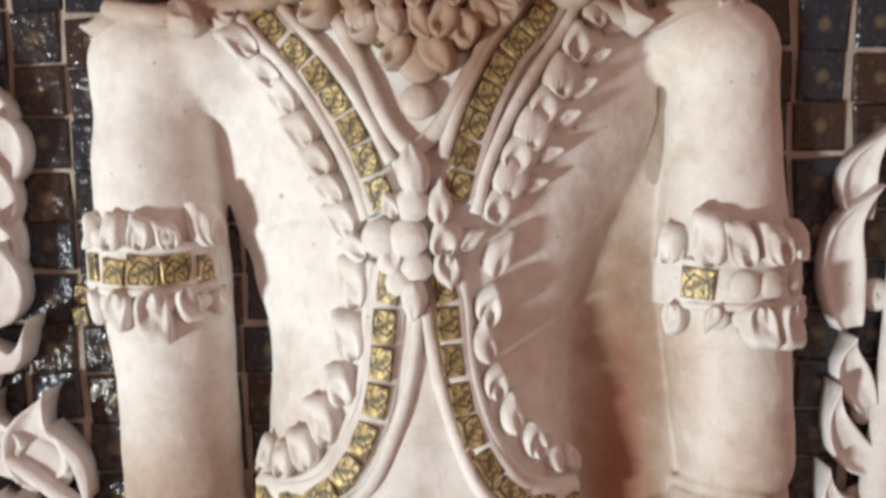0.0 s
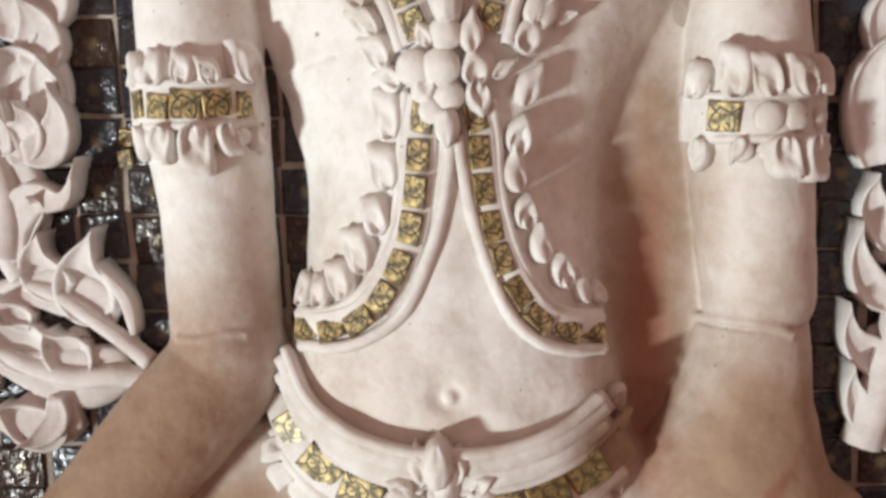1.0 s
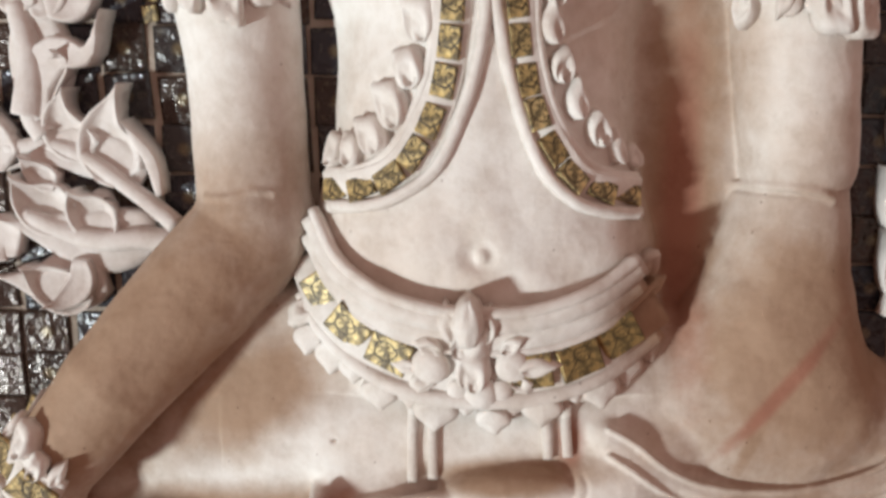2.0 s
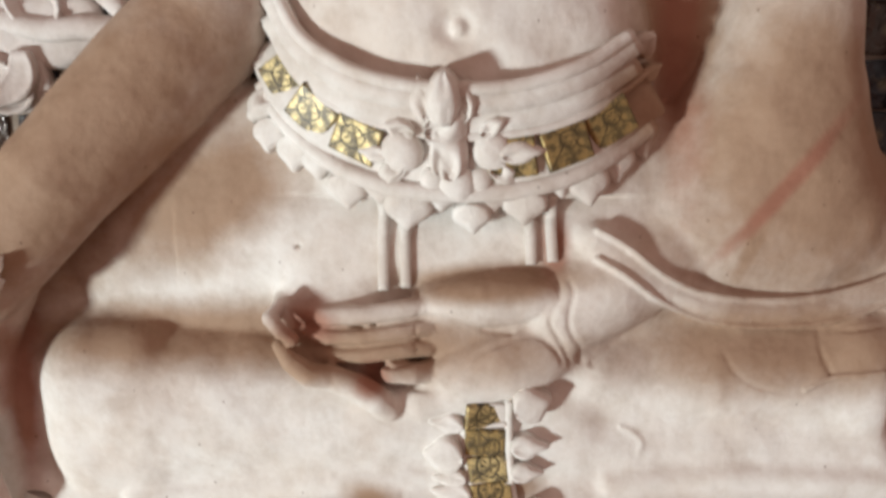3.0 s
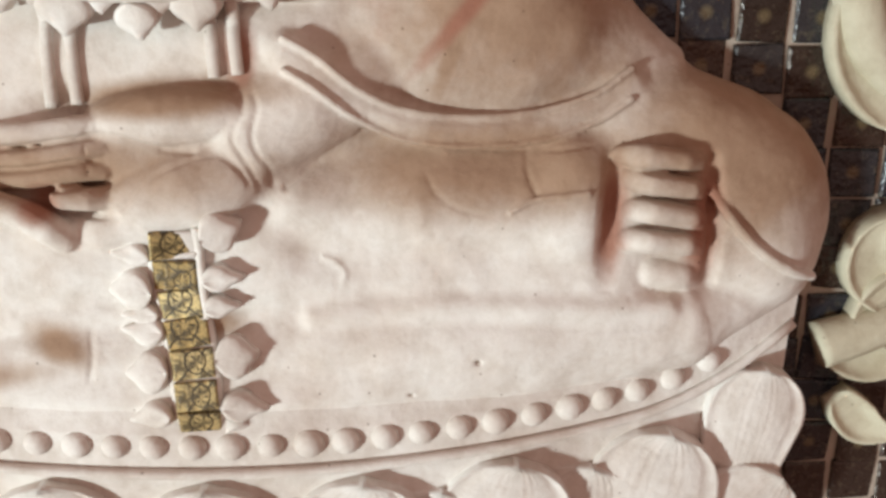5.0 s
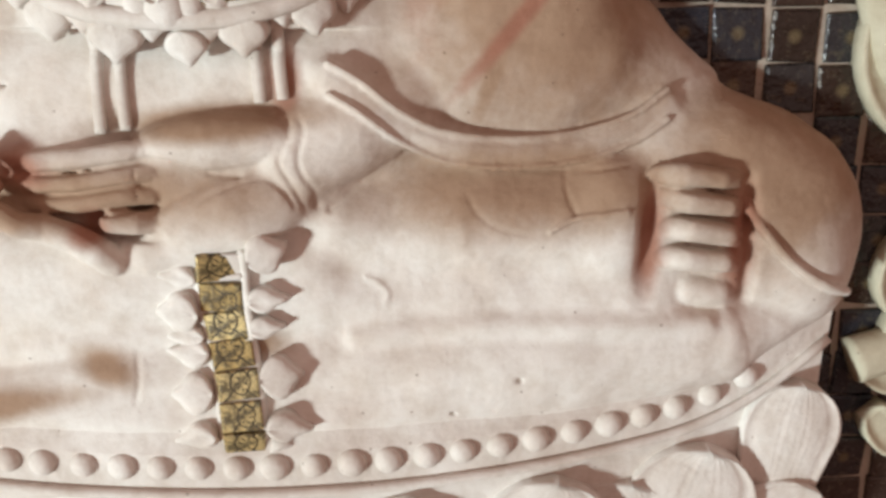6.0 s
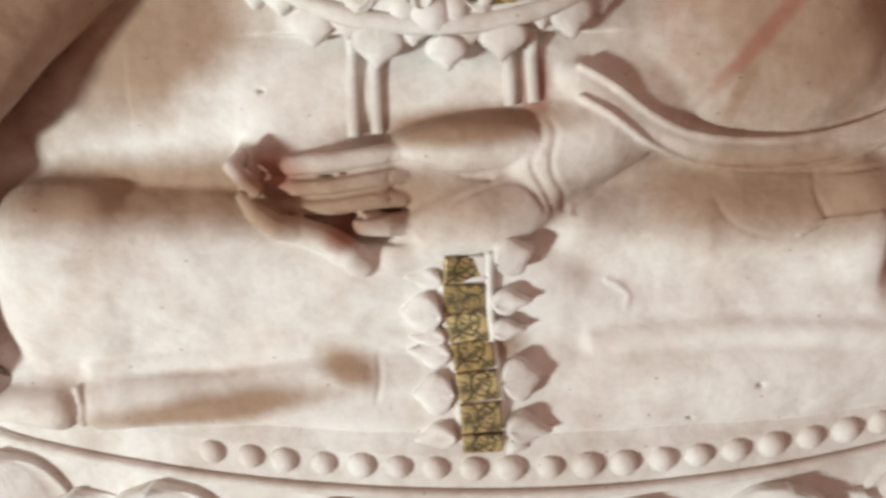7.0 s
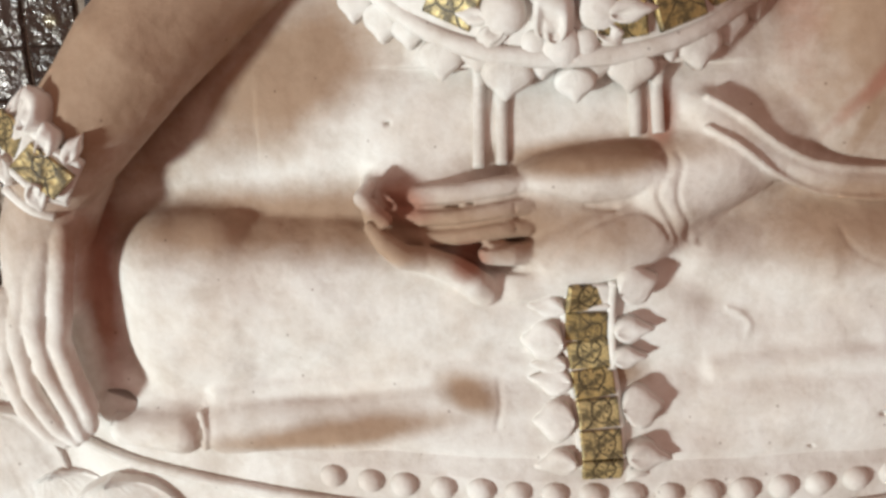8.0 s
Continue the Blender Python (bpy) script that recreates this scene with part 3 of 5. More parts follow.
crease([(-0.068, 0.756), (-0.066, 0.735), (-0.070, 0.716)], 0.0022, 0.0006, True)
crease([(-0.200, 1.395), (-0.150, 1.402), (-0.110, 1.412)], 0.0020, 0.0006, True)
for x, z, r in ((0.233, 0.729, 0.0034), (-0.064, 1.000, 0.0026), (-0.125, 1.430, 0.0026), (0.110, 1.480, 0.0028), (-0.090, 1.455, 0.0026), (-0.150, 0.960, 0.0026), (0.180, 0.700, 0.0024)):
    lump(x, on(x, z), z, r, 0.006, r * 0.7, k=0.0006, cut=True)
SURFACE = surface_depth()


def skin(field):
    """Surface nets: one vertex in each cell that the surface crosses, one face across each crossed edge."""
    neg = field < 0
    n = [s - 1 for s in field.shape]
    count = np.zeros(n, np.int8)
    corners = [(a, b, c) for a in (0, 1) for b in (0, 1) for c in (0, 1)]
    sl = lambda o: tuple(slice(o[i], o[i] + n[i]) for i in range(3))
    for o in corners:
        count += neg[sl(o)]
    cells = np.argwhere((count > 0) & (count < 8))
    index = np.full(n, -1, np.int64)
    index[tuple(cells.T)] = np.arange(len(cells))
    total, hits = np.zeros((len(cells), 3)), np.zeros(len(cells))
    val = {o: field[tuple((cells + o).T)].astype(float) for o in corners}
    for a in corners:
        for ax in range(3):
            if a[ax]:
                continue
            b = tuple(1 if i == ax else a[i] for i in range(3))
            va, vb = val[a], val[b]
            cross = (va < 0) != (vb < 0)
            t = np.where(cross, va / np.where(cross, va - vb, 1), 0)
            q = np.array(a, float) + t[:, None] * (np.array(b) - np.array(a))
            total += np.where(cross[:, None], q, 0)
            hits += cross
    co = cells + total / hits[:, None]
    quads = []
    for ax in range(3):
        lo = [slice(None)] * 3
        hi = [slice(None)] * 3
        lo[ax], hi[ax] = slice(0, -1), slice(1, None)
        a, b = neg[tuple(lo)], neg[tuple(hi)]
        e = np.argwhere(a != b)
        u, v = (ax + 1) % 3, (ax + 2) % 3
        e = e[(e[:, u] > 0) & (e[:, v] > 0) & (e[:, u] < n[u]) & (e[:, v] < n[v])]
        flip = a[tuple(e.T)]
        ring = []
        for du, dv in ((1, 1), (0, 1), (0, 0), (1, 0)):
            c = e.copy()
            c[:, u] -= du
            c[:, v] -= dv
            ring.append(index[tuple(c.T)])
        q = np.stack(ring, 1)
        q[~flip] = q[~flip][:, ::-1]
        quads.append(q)
    return co, np.concatenate(quads)


co, quads = skin(FIELD)
verts = np.stack([X0 + co[:, 0] * H, FACE - (D0 + co[:, 1] * H), Z0 + co[:, 2] * H], 1)
me = bpy.data.meshes.new("statue")
me.vertices.add(len(verts))
me.vertices.foreach_set("co", verts.ravel())
me.loops.add(quads.size)
me.loops.foreach_set("vertex_index", quads[:, ::-1].ravel())
me.polygons.add(len(quads))
me.polygons.foreach_set("loop_start", np.arange(0, quads.size, 4))
me.polygons.foreach_set("use_smooth", np.ones(len(quads), bool))
me.update(calc_edges=True)
me.validate()
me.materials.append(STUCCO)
tagged(new("statue", me), "pinkish white stucco relief statue seated cross-legged on a lotus base", "statue")

# ---- wall, floor and room ----


def slab(x0, x1, y0, y1, z0, z1):
    bm = bmesh.new()
    bmesh.ops.create_cube(bm, size=1.0)
    bmesh.ops.transform(bm, matrix=Matrix.Translation(((x0 + x1) / 2, (y0 + y1) / 2, (z0 + z1) / 2)) @ Matrix.Diagonal((x1 - x0, y1 - y0, z1 - z0, 1)), verts=bm.verts)
    return bm


WALL = FACE + 0.060
wall = new("wall_back", finish(slab(-6.0, 6.0, WALL, WALL + 0.25, -0.95, 3.4), "wall_back", GROUT, False))
tagged(wall, "old plastered wall set with dark mirror tiles", "wall", kind="structure")
floor = new("floor", finish(slab(-6.0, 6.0, -6.0, WALL + 0.25, -1.05, -0.95), "floor", EARTH, False))
tagged(floor, "reddish terracotta floor in front of the relief", "floor", kind="structure")

# ---- seats for ornaments on the carved surface ----


def seat(x, z, angle=0.0, lift=0.0, size=1.0, steep=0.8, depth=None):
    """A pose on the carved surface, its back against it, turned clockwise from straight up by angle."""
    e = 0.012
    gx_ = max(-steep, min(steep, (on(x + e, z) - on(x - e, z)) / (2 * e)))
    gz_ = max(-steep, min(steep, (on(x, z + e) - on(x, z - e)) / (2 * e)))
    out = Vector((-gx_, -1.0, -gz_)).normalized()
    a = radians(angle)
    up = Vector((math.sin(a), 0, math.cos(a)))
    up = (up - out * up.dot(out)).normalized()
    right = up.cross(out)
    right = -right if right.dot(Vector((math.cos(a), 0, -math.sin(a)))) < 0 else right
    m = Matrix((right, -out, up)).transposed().to_4x4()
    return Matrix.Translation(spot(x, (on(x, z) if depth is None else depth) + lift, z)) @ m @ Matrix.Scale(size, 4)


def along(points, n, lift=0.0, bridge=0):
    """A soft line over the carved surface through (x, z) points; bridge spans hollows that many steps wide."""
    q = smooth_line([(x, 0, z) for x, z in points], n)
    d = np.array([on(p.x, p.z) for p in q])
    if bridge:
        wide = np.pad(d, bridge, mode="edge")
        d = np.array([wide[i:i + 2 * bridge + 1].max() for i in range(n)])
    w = max(4, bridge)
    d = np.convolve(np.pad(d, w, mode="edge"), np.ones(2 * w + 1) / (2 * w + 1), mode="valid")
    return [Vector((p.x, float(v) + lift, p.z)) for p, v in zip(q, d)]


def heading(line, i):
    a, b = line[max(i - 1, 0)], line[min(i + 1, len(line) - 1)]
    return math.degrees(math.atan2(b.x - a.x, b.z - a.z))


TILE_MESHES = {}


def tessera(width, length, thick, mat, name):
    """A small glass piece with bevelled, slightly uneven edges, centred on its back."""
    key = (round(width, 3), round(length, 3), name)
    if key not in TILE_MESHES:
        bm = bmesh.new()
        w, l, b = width / 2, length / 2, min(width, length) * 0.05
        j = [random.uniform(-0.05, 0.05) for _ in range(8)]
        base = [(-w, -l), (w, -l), (w, l), (-w, l)]
        base = [(x * (1 + j[2 * i]), z * (1 + j[2 * i + 1])) for i, (x, z) in enumerate(base)]
        low = [bm.verts.new((x, thick, z)) for x, z in base]
        mid = [bm.verts.new((x, -thick * 0.5, z)) for x, z in base]
        top = [bm.verts.new((x - math.copysign(b, x), -thick, z - math.copysign(b, z))) for x, z in base]
        for r0, r1 in ((low, mid), (mid, top)):
            for k in range(4):
                bm.faces.new((r0[k], r0[(k + 1) % 4], r1[(k + 1) % 4], r1[k]))
        bm.faces.new(top)
        bm.faces.new(low[::-1])
        TILE_MESHES[key] = finish(bm, name, mat, False)
    return TILE_MESHES[key]


def gold_row(owner, points, width, count, lift, gap=0.12, start=0.0, end=1.0, skip=(), steep=0.5, bridge=0):
    """Gilt pieces laid end to end along a line."""
    line = along(points, 81, 0.0, bridge)
    run = np.concatenate([[0.0], np.cumsum([(b - a).length for a, b in zip(line, line[1:])])])
    length = float(run[-1]) * (end - start) / count
    me = tessera(width, length * (1 - gap), 0.0022, GOLD, "gold_tile")
    for i in range(count):
        if i in skip:
            continue
        k = int(np.searchsorted(run, (start + (end - start) * (i + 0.5) / count) * run[-1]))
        p = line[k]
        place("gold_tile", me, owner, seat(p.x, p.z, heading(line, k) + random.uniform(-4, 4), lift + random.uniform(0, 0.001), 1.0, steep, p.y))


CURL = [petal_mesh("petal", 0.034, 0.029, 0.011, TRIM, 0.7, 0.55, 0.010), petal_mesh("petal", 0.031, 0.030, 0.012, TRIM, 0.3, 0.25, -0.007), petal_mesh("petal", 0.036, 0.026, 0.010, TRIM, 1.0, 0.45, -0.012), petal_mesh("petal", 0.028, 0.028, 0.013, TRIM, 0.4, 0.6, 0.006)]
POINT = petal_mesh("petal", 0.033, 0.022, 0.010, TRIM, 0.8, 0.2, 0.004, 0.8)
BUD = petal_mesh("bud", 0.038, 0.027, 0.017, TRIM, 0.0, 0.0, 0.0, 0.5)


def plate_mesh(name, outline, height, relief, rings=7, skirt=0.009):
    """A moulded plate: outline(angle) gives its edge round the origin, relief(r, angle) its height over the plate."""
    bm = bmesh.new()
    n = 28
    middle = bm.verts.new((0, -height * relief(0.0, 0.0), 0))
    loops = []
    for i in range(1, rings + 1):
        r = i / rings
        loops.append([bm.verts.new((outline(a)[0] * r, -height * (relief(r, a) * (1 - 0.45 * r ** 9) + random.uniform(-0.03, 0.03)), outline(a)[1] * r)) for a in (2 * math.pi * k / n for k in range(n))])
    loops.append([bm.verts.new((v.co.x * 1.03, skirt, v.co.z * 1.03)) for v in loops[-1]])
    for k in range(n):
        bm.faces.new((middle, loops[0][k], loops[0][(k + 1) % n]))
        for r0, r1 in zip(loops, loops[1:]):
            bm.faces.new((r0[k], r1[k], r1[(k + 1) % n], r0[(k + 1) % n]))
    bm.faces.new(loops[-1])
    return finish(bm, name, mat=TRIM)


def shield_edge(width, length, point):
    """An egg-shaped edge with its foot at the origin's lower side and a drawn-out tip above."""
    def edge(a):
        up = max(0.0, math.sin(a)) ** 6
        return math.cos(a) * width / 2 * (1 - 0.25 * up), length * (0.42 + 0.42 * math.sin(a) + point * max(0.0, math.sin(a)) ** 14)
    return edge


def volute(turn, hand=1):
    """A curled leaf: a sunk spiral round an eye, between raised turns."""
    def relief(r, a):
        wave = math.cos(2 * math.pi * (1.35 * r) - hand * a + turn)
        return 0.74 + 0.24 * wave * min(1.0, 3 * r) - 0.42 * math.exp(-(r / 0.2) ** 2)
    return relief


def curl_edge(width, length, hook):
    """A rounded edge with a hooked tip at one upper corner."""
    def edge(a):
        tip = hook * math.exp(-((a - 2.2) / 0.28) ** 2)
        k = (abs(math.cos(a)) ** 2.6 + abs(math.sin(a)) ** 2.6) ** (-1 / 2.6)
        return math.cos(a) * k * width / 2 * (1 + tip), length * (0.48 + math.sin(a) * k * 0.5 * (1 + tip))
    return edge


SHIELD = [plate_mesh("petal", shield_edge(0.033, 0.030, 0.20), 0.0085, lambda r, a: 1.0 - 0.35 * r * r), plate_mesh("petal", shield_edge(0.024, 0.031, 0.34), 0.0075, lambda r, a: 1.0 - 0.40 * r * r + 0.1 * math.cos(2 * a))]
VOLUTE = [plate_mesh("petal", curl_edge(0.027, 0.039, 0.32), 0.0125, volute(0.6)), plate_mesh("petal", curl_edge(0.029, 0.036, 0.42), 0.0115, volute(1.6)), plate_mesh("petal", curl_edge(0.026, 0.034, 0.25), 0.0130, volute(-0.4, -1))]
EYED = [plate_mesh("petal", curl_edge(0.030, 0.034, 0.12), 0.0130, lambda r, a: 0.95 - 0.25 * r * r - 0.75 * math.exp(-((r * math.cos(a) - 0.1) ** 2 + (r * math.sin(a) + 0.05) ** 2) / 0.03)), plate_mesh("petal", curl_edge(0.028, 0.032, 0.20), 0.0120, volute(2.4))]
SPIKE = [plate_mesh("petal", shield_edge(0.020, 0.036, 0.22), 0.0120, lambda r, a: 1.0 - 0.30 * r * r - 0.3 * math.exp(-((r - 0.3) / 0.2) ** 2) * max(0, math.cos(a - 0.9))), plate_mesh("petal", shield_edge(0.021, 0.034, 0.10), 0.0130, volute(1.0))]


def knob_mesh(name, radius, height, mat, dimple=0.0):
    bm = bmesh.new()
    rings = []
    for i in range(6):
        a = i / 5 * math.pi / 2
        r, o = radius * math.cos(a), height * math.sin(a)
        if i == 5:
            rings.append([bm.verts.new((0, -o * (1 - dimple), 0))])
        else:
            rings.append([bm.verts.new((r * math.cos(2 * math.pi * k / 14), -o, r * math.sin(2 * math.pi * k / 14))) for k in range(14)])
    for r0, r1 in zip(rings, rings[1:]):
        for k in range(14):
            if len(r1) == 1:
                bm.faces.new((r0[k], r0[(k + 1) % 14], r1[0]))
            else:
                bm.faces.new((r0[k], r0[(k + 1) % 14], r1[(k + 1) % 14], r1[k]))
    bm.faces.new(rings[0][::-1])
    return finish(bm, name, mat)


KNOB = knob_mesh("knob", 0.014, 0.0085, TRIM, 0.05)
DIMPLED = knob_mesh("knob", 0.014, 0.012, TRIM, 0.5)


def petals(owner, spots, meshes, size=1.0, lift=0.0, jitter=8):
    for i, (x, z, angle) in enumerate(spots):
        place("petal", meshes[i % len(meshes)], owner, seat(x, z, angle + random.uniform(-jitter, jitter), lift, size * random.uniform(0.9, 1.1)))


def moulding(owner, name, points, radius, lift=0.0, n=48, flat=1.0, mat=None, sides=8, bridge=0):
    return part(name, sweep(bmesh.new(), along(points, n, lift, bridge), radius, sides, flat), mat or TRIM, owner)


def ornaments(owner, name, meshes, spots, length, lift=0.0, steep=0.8, hang=None):
    """Moulded pieces set by their middle: x, z, angle, size."""
    for i, (x, z, angle, size) in enumerate(spots):
        depth = None if hang is None else max(on(x, z), on(x, z + hang) - 0.004)
        m = seat(x, z, angle + random.uniform(-6, 6), lift, size * random.uniform(0.94, 1.06), steep, depth)
        place(name, meshes[i % len(meshes)], owner, m @ Matrix.Translation((0, 0, -length / 2)))


# ---- long crossed necklace ----
necklace = thing("necklace", "white stucco chest garland with gilt glass tiles and curled petals", "necklace")
U_LEFT = [(-0.034, 1.375), (-0.040, 1.349), (-0.044, 1.308), (-0.050, 1.270), (-0.067, 1.227), (-0.090, 1.198), (-0.124, 1.184), (-0.153, 1.181)]
U_RIGHT = [(0.000, 1.375), (0.006, 1.348), (0.010, 1.302), (0.021, 1.254), (0.035, 1.221), (0.058, 1.191), (0.087, 1.180), (0.110, 1.176)]
u_left = part("backing", ribbon(along(U_LEFT, 50, 0.001), 0.030, 0.004), TRIM, necklace)
u_right = part("backing", ribbon(along(U_RIGHT, 50, 0.001), 0.028, 0.004), TRIM, necklace)
gold_row(u_left, U_LEFT, 0.019, 9, 0.0055)
gold_row(u_right, U_RIGHT, 0.017, 9, 0.0055)
moulding(necklace, "inner_rim", [(-0.016, 1.345), (-0.018, 1.315), (-0.030, 1.262), (-0.055, 1.205), (-0.085, 1.181), (-0.115, 1.170), (-0.150, 1.166)], 0.0058, 0.002)
moulding(necklace, "inner_rim", [(-0.010, 1.345), (-0.006, 1.315), (0.006, 1.260), (0.028, 1.202), (0.056, 1.174), (0.085, 1.164), (0.112, 1.160)], 0.0058, 0.002)
moulding(necklace, "outer_rim", [(-0.050, 1.380), (-0.054, 1.350), (-0.057, 1.308), (-0.064, 1.272), (-0.080, 1.236), (-0.100, 1.210), (-0.128, 1.197), (-0.152, 1.194)], 0.0048, 0.004)
moulding(necklace, "outer_rim", [(0.016, 1.375), (0.021, 1.348), (0.024, 1.304), (0.034, 1.258), (0.048, 1.226), (0.068, 1.202), (0.092, 1.193), (0.110, 1.189)], 0.0042, 0.004)
ornaments(necklace, "petal", VOLUTE, [(-0.063, 1.362, -8, 1.0), (-0.067, 1.321, -12, 1.05), (-0.077, 1.283, -18, 1.0), (-0.091, 1.251, -26, 1.0), (-0.108, 1.228, -24, 0.95), (-0.127, 1.216, -14, 0.9), (-0.145, 1.210, -4, 0.8)], 0.037, 0.001)
ornaments(necklace, "petal", SPIKE, [(0.047, 1.383, 28, 1.05), (0.039, 1.346, 12, 1.1), (0.034, 1.315, 4, 1.0), (0.043, 1.284, 8, 1.0), (0.055, 1.255, 2, 1.0), (0.072, 1.232, -4, 0.95), (0.090, 1.214, -6, 0.85), (0.106, 1.206, 4, 0.75)], 0.034, 0.003)
# upper arms of the garland
S_LEFT = [(-0.150, 1.590), (-0.128, 1.560), (-0.092, 1.525), (-0.066, 1.485), (-0.050, 1.448), (-0.038, 1.420)]
S_RIGHT = [(0.096, 1.590), (0.078, 1.560), (0.056, 1.535), (0.035, 1.495), (0.021, 1.455), (0.014, 1.425)]
s_left = part("backing", ribbon(along(S_LEFT, 40, 0.001), 0.034, 0.004), TRIM, necklace)
s_right = part("backing", ribbon(along(S_RIGHT, 40, 0.001), 0.032, 0.004), TRIM, necklace)
gold_row(s_left, S_LEFT, 0.019, 8, 0.0055)
gold_row(s_right, S_RIGHT, 0.019, 8, 0.0055)
moulding(necklace, "outer_rim", [(-0.166, 1.592), (-0.142, 1.558), (-0.106, 1.518), (-0.080, 1.478), (-0.063, 1.442), (-0.053, 1.412)], 0.0058, 0.005)
moulding(necklace, "outer_rim", [(0.120, 1.590), (0.098, 1.552), (0.074, 1.518), (0.054, 1.484), (0.038, 1.448), (0.030, 1.415)], 0.0052, 0.005)
moulding(necklace, "inner_rim", [(-0.130, 1.590), (-0.108, 1.566), (-0.074, 1.526), (-0.050, 1.488), (-0.034, 1.455)], 0.0050, 0.005)
moulding(necklace, "inner_rim", [(0.076, 1.590), (0.060, 1.566), (0.038, 1.536), (0.018, 1.496), (0.005, 1.458)], 0.0060, 0.005)
ornaments(necklace, "petal", VOLUTE, [(-0.168, 1.574, -40, 0.9), (-0.152, 1.552, -38, 0.9), (-0.135, 1.529, -42, 0.95), (-0.117, 1.508, -40, 0.9), (-0.104, 1.483, -40, 0.9), (-0.092, 1.460, -44, 0.9), (-0.081, 1.437, -40, 0.85), (-0.072, 1.414, -34, 0.85), (-0.064, 1.392, -60, 0.8)], 0.037, 0.002)
ornaments(necklace, "petal", EYED, [(0.126, 1.572, 30, 0.9), (0.111, 1.545, 34, 0.95), (0.097, 1.519, 32, 1.0), (0.085, 1.496, 38, 0.95), (0.074, 1.478, 28, 0.95), (0.064, 1.459, 34, 1.0), (0.056, 1.441, 30, 0.95), (0.048, 1.421, 36, 0.95)], 0.032, 0.003)
petals(necklace, [(0.134, 1.556, 60), (0.118, 1.530, 58), (0.104, 1.504, 60), (0.090, 1.482, 60), (0.078, 1.456, 62), (0.066, 1.432, 62)], [POINT], 0.7, 0.001)
# rosette where the arms meet
for x, z, s in ((-0.018, 1.423, 1.0), (-0.022, 1.398, 1.15), (-0.016, 1.375, 0.9), (-0.030, 1.364, 0.75), (-0.043, 1.398, 1.1)):
    place("knob", KNOB, necklace, seat(x, z, 0, 0.009, s))
ornaments(necklace, "bud", [BUD], [(-0.017, 1.449, 0, 0.95), (-0.018, 1.351, 180, 0.8)], 0.036, 0.008)
ornaments(necklace, "petal", [SPIKE[0], EYED[1], SPIKE[1]], [(0.002, 1.424, 4, 0.95), (0.007, 1.398, 14, 0.95), (0.007, 1.372, 172, 1.0), (0.026, 1.396, 58, 0.7), (-0.036, 1.380, 200, 0.7), (-0.034, 1.424, -30, 0.7)], 0.034, 0.007)
moulding(necklace, "cord", [(-0.085, 1.585), (-0.060, 1.540), (-0.036, 1.485), (-0.018, 1.462)], 0.007, 0.004, 24)
moulding(necklace, "cord", [(0.058, 1.585), (0.034, 1.535), (0.006, 1.485), (-0.014, 1.464)], 0.007, 0.004, 24)

# ---- broad collar at the neck ----
collar = thing("collar", "ornate stucco collar of knobs, leaves and gilt glass", "collar")
for row, z0, count, width in ((0, 1.585, 13, 0.30), (1, 1.560, 7, 0.13), (2, 1.535, 4, 0.06)):
    for i in range(count):
        u = i / (count - 1) - 0.5
        x, z = -0.012 + u * width, z0 + 0.06 * u * u + random.uniform(-0.004, 0.004)
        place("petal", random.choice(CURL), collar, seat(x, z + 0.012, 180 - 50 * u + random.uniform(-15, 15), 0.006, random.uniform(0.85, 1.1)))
gold_row(collar, [(-0.085, 1.580), (-0.045, 1.552), (-0.016, 1.535)], 0.016, 4, 0.006)
gold_row(collar, [(-0.012, 1.535), (0.020, 1.552), (0.060, 1.580)], 0.016, 4, 0.006)
for x, z, s in ((-0.030, 1.556, 1.1), (-0.010, 1.530, 1.25), (0.012, 1.552, 1.0), (-0.012, 1.500, 1.0)):
    place("knob", KNOB, collar, seat(x, z, 0, 0.006, s))
moulding(collar, "rim", [(-0.26, 1.580), (-0.21, 1.572), (-0.16, 1.580), (-0.10, 1.590)], 0.009, 0.008, 24)
moulding(collar, "rim", [(0.10, 1.588), (0.16, 1.565), (0.20, 1.574), (0.25, 1.584)], 0.009, 0.008, 24)
petals(collar, [(-0.25, 1.585, 200), (-0.20, 1.582, 170), (0.15, 1.590, 190), (0.19, 1.588, 165), (0.24, 1.592, 175)], CURL, 1.0, 0.008)

# ---- armlets ----


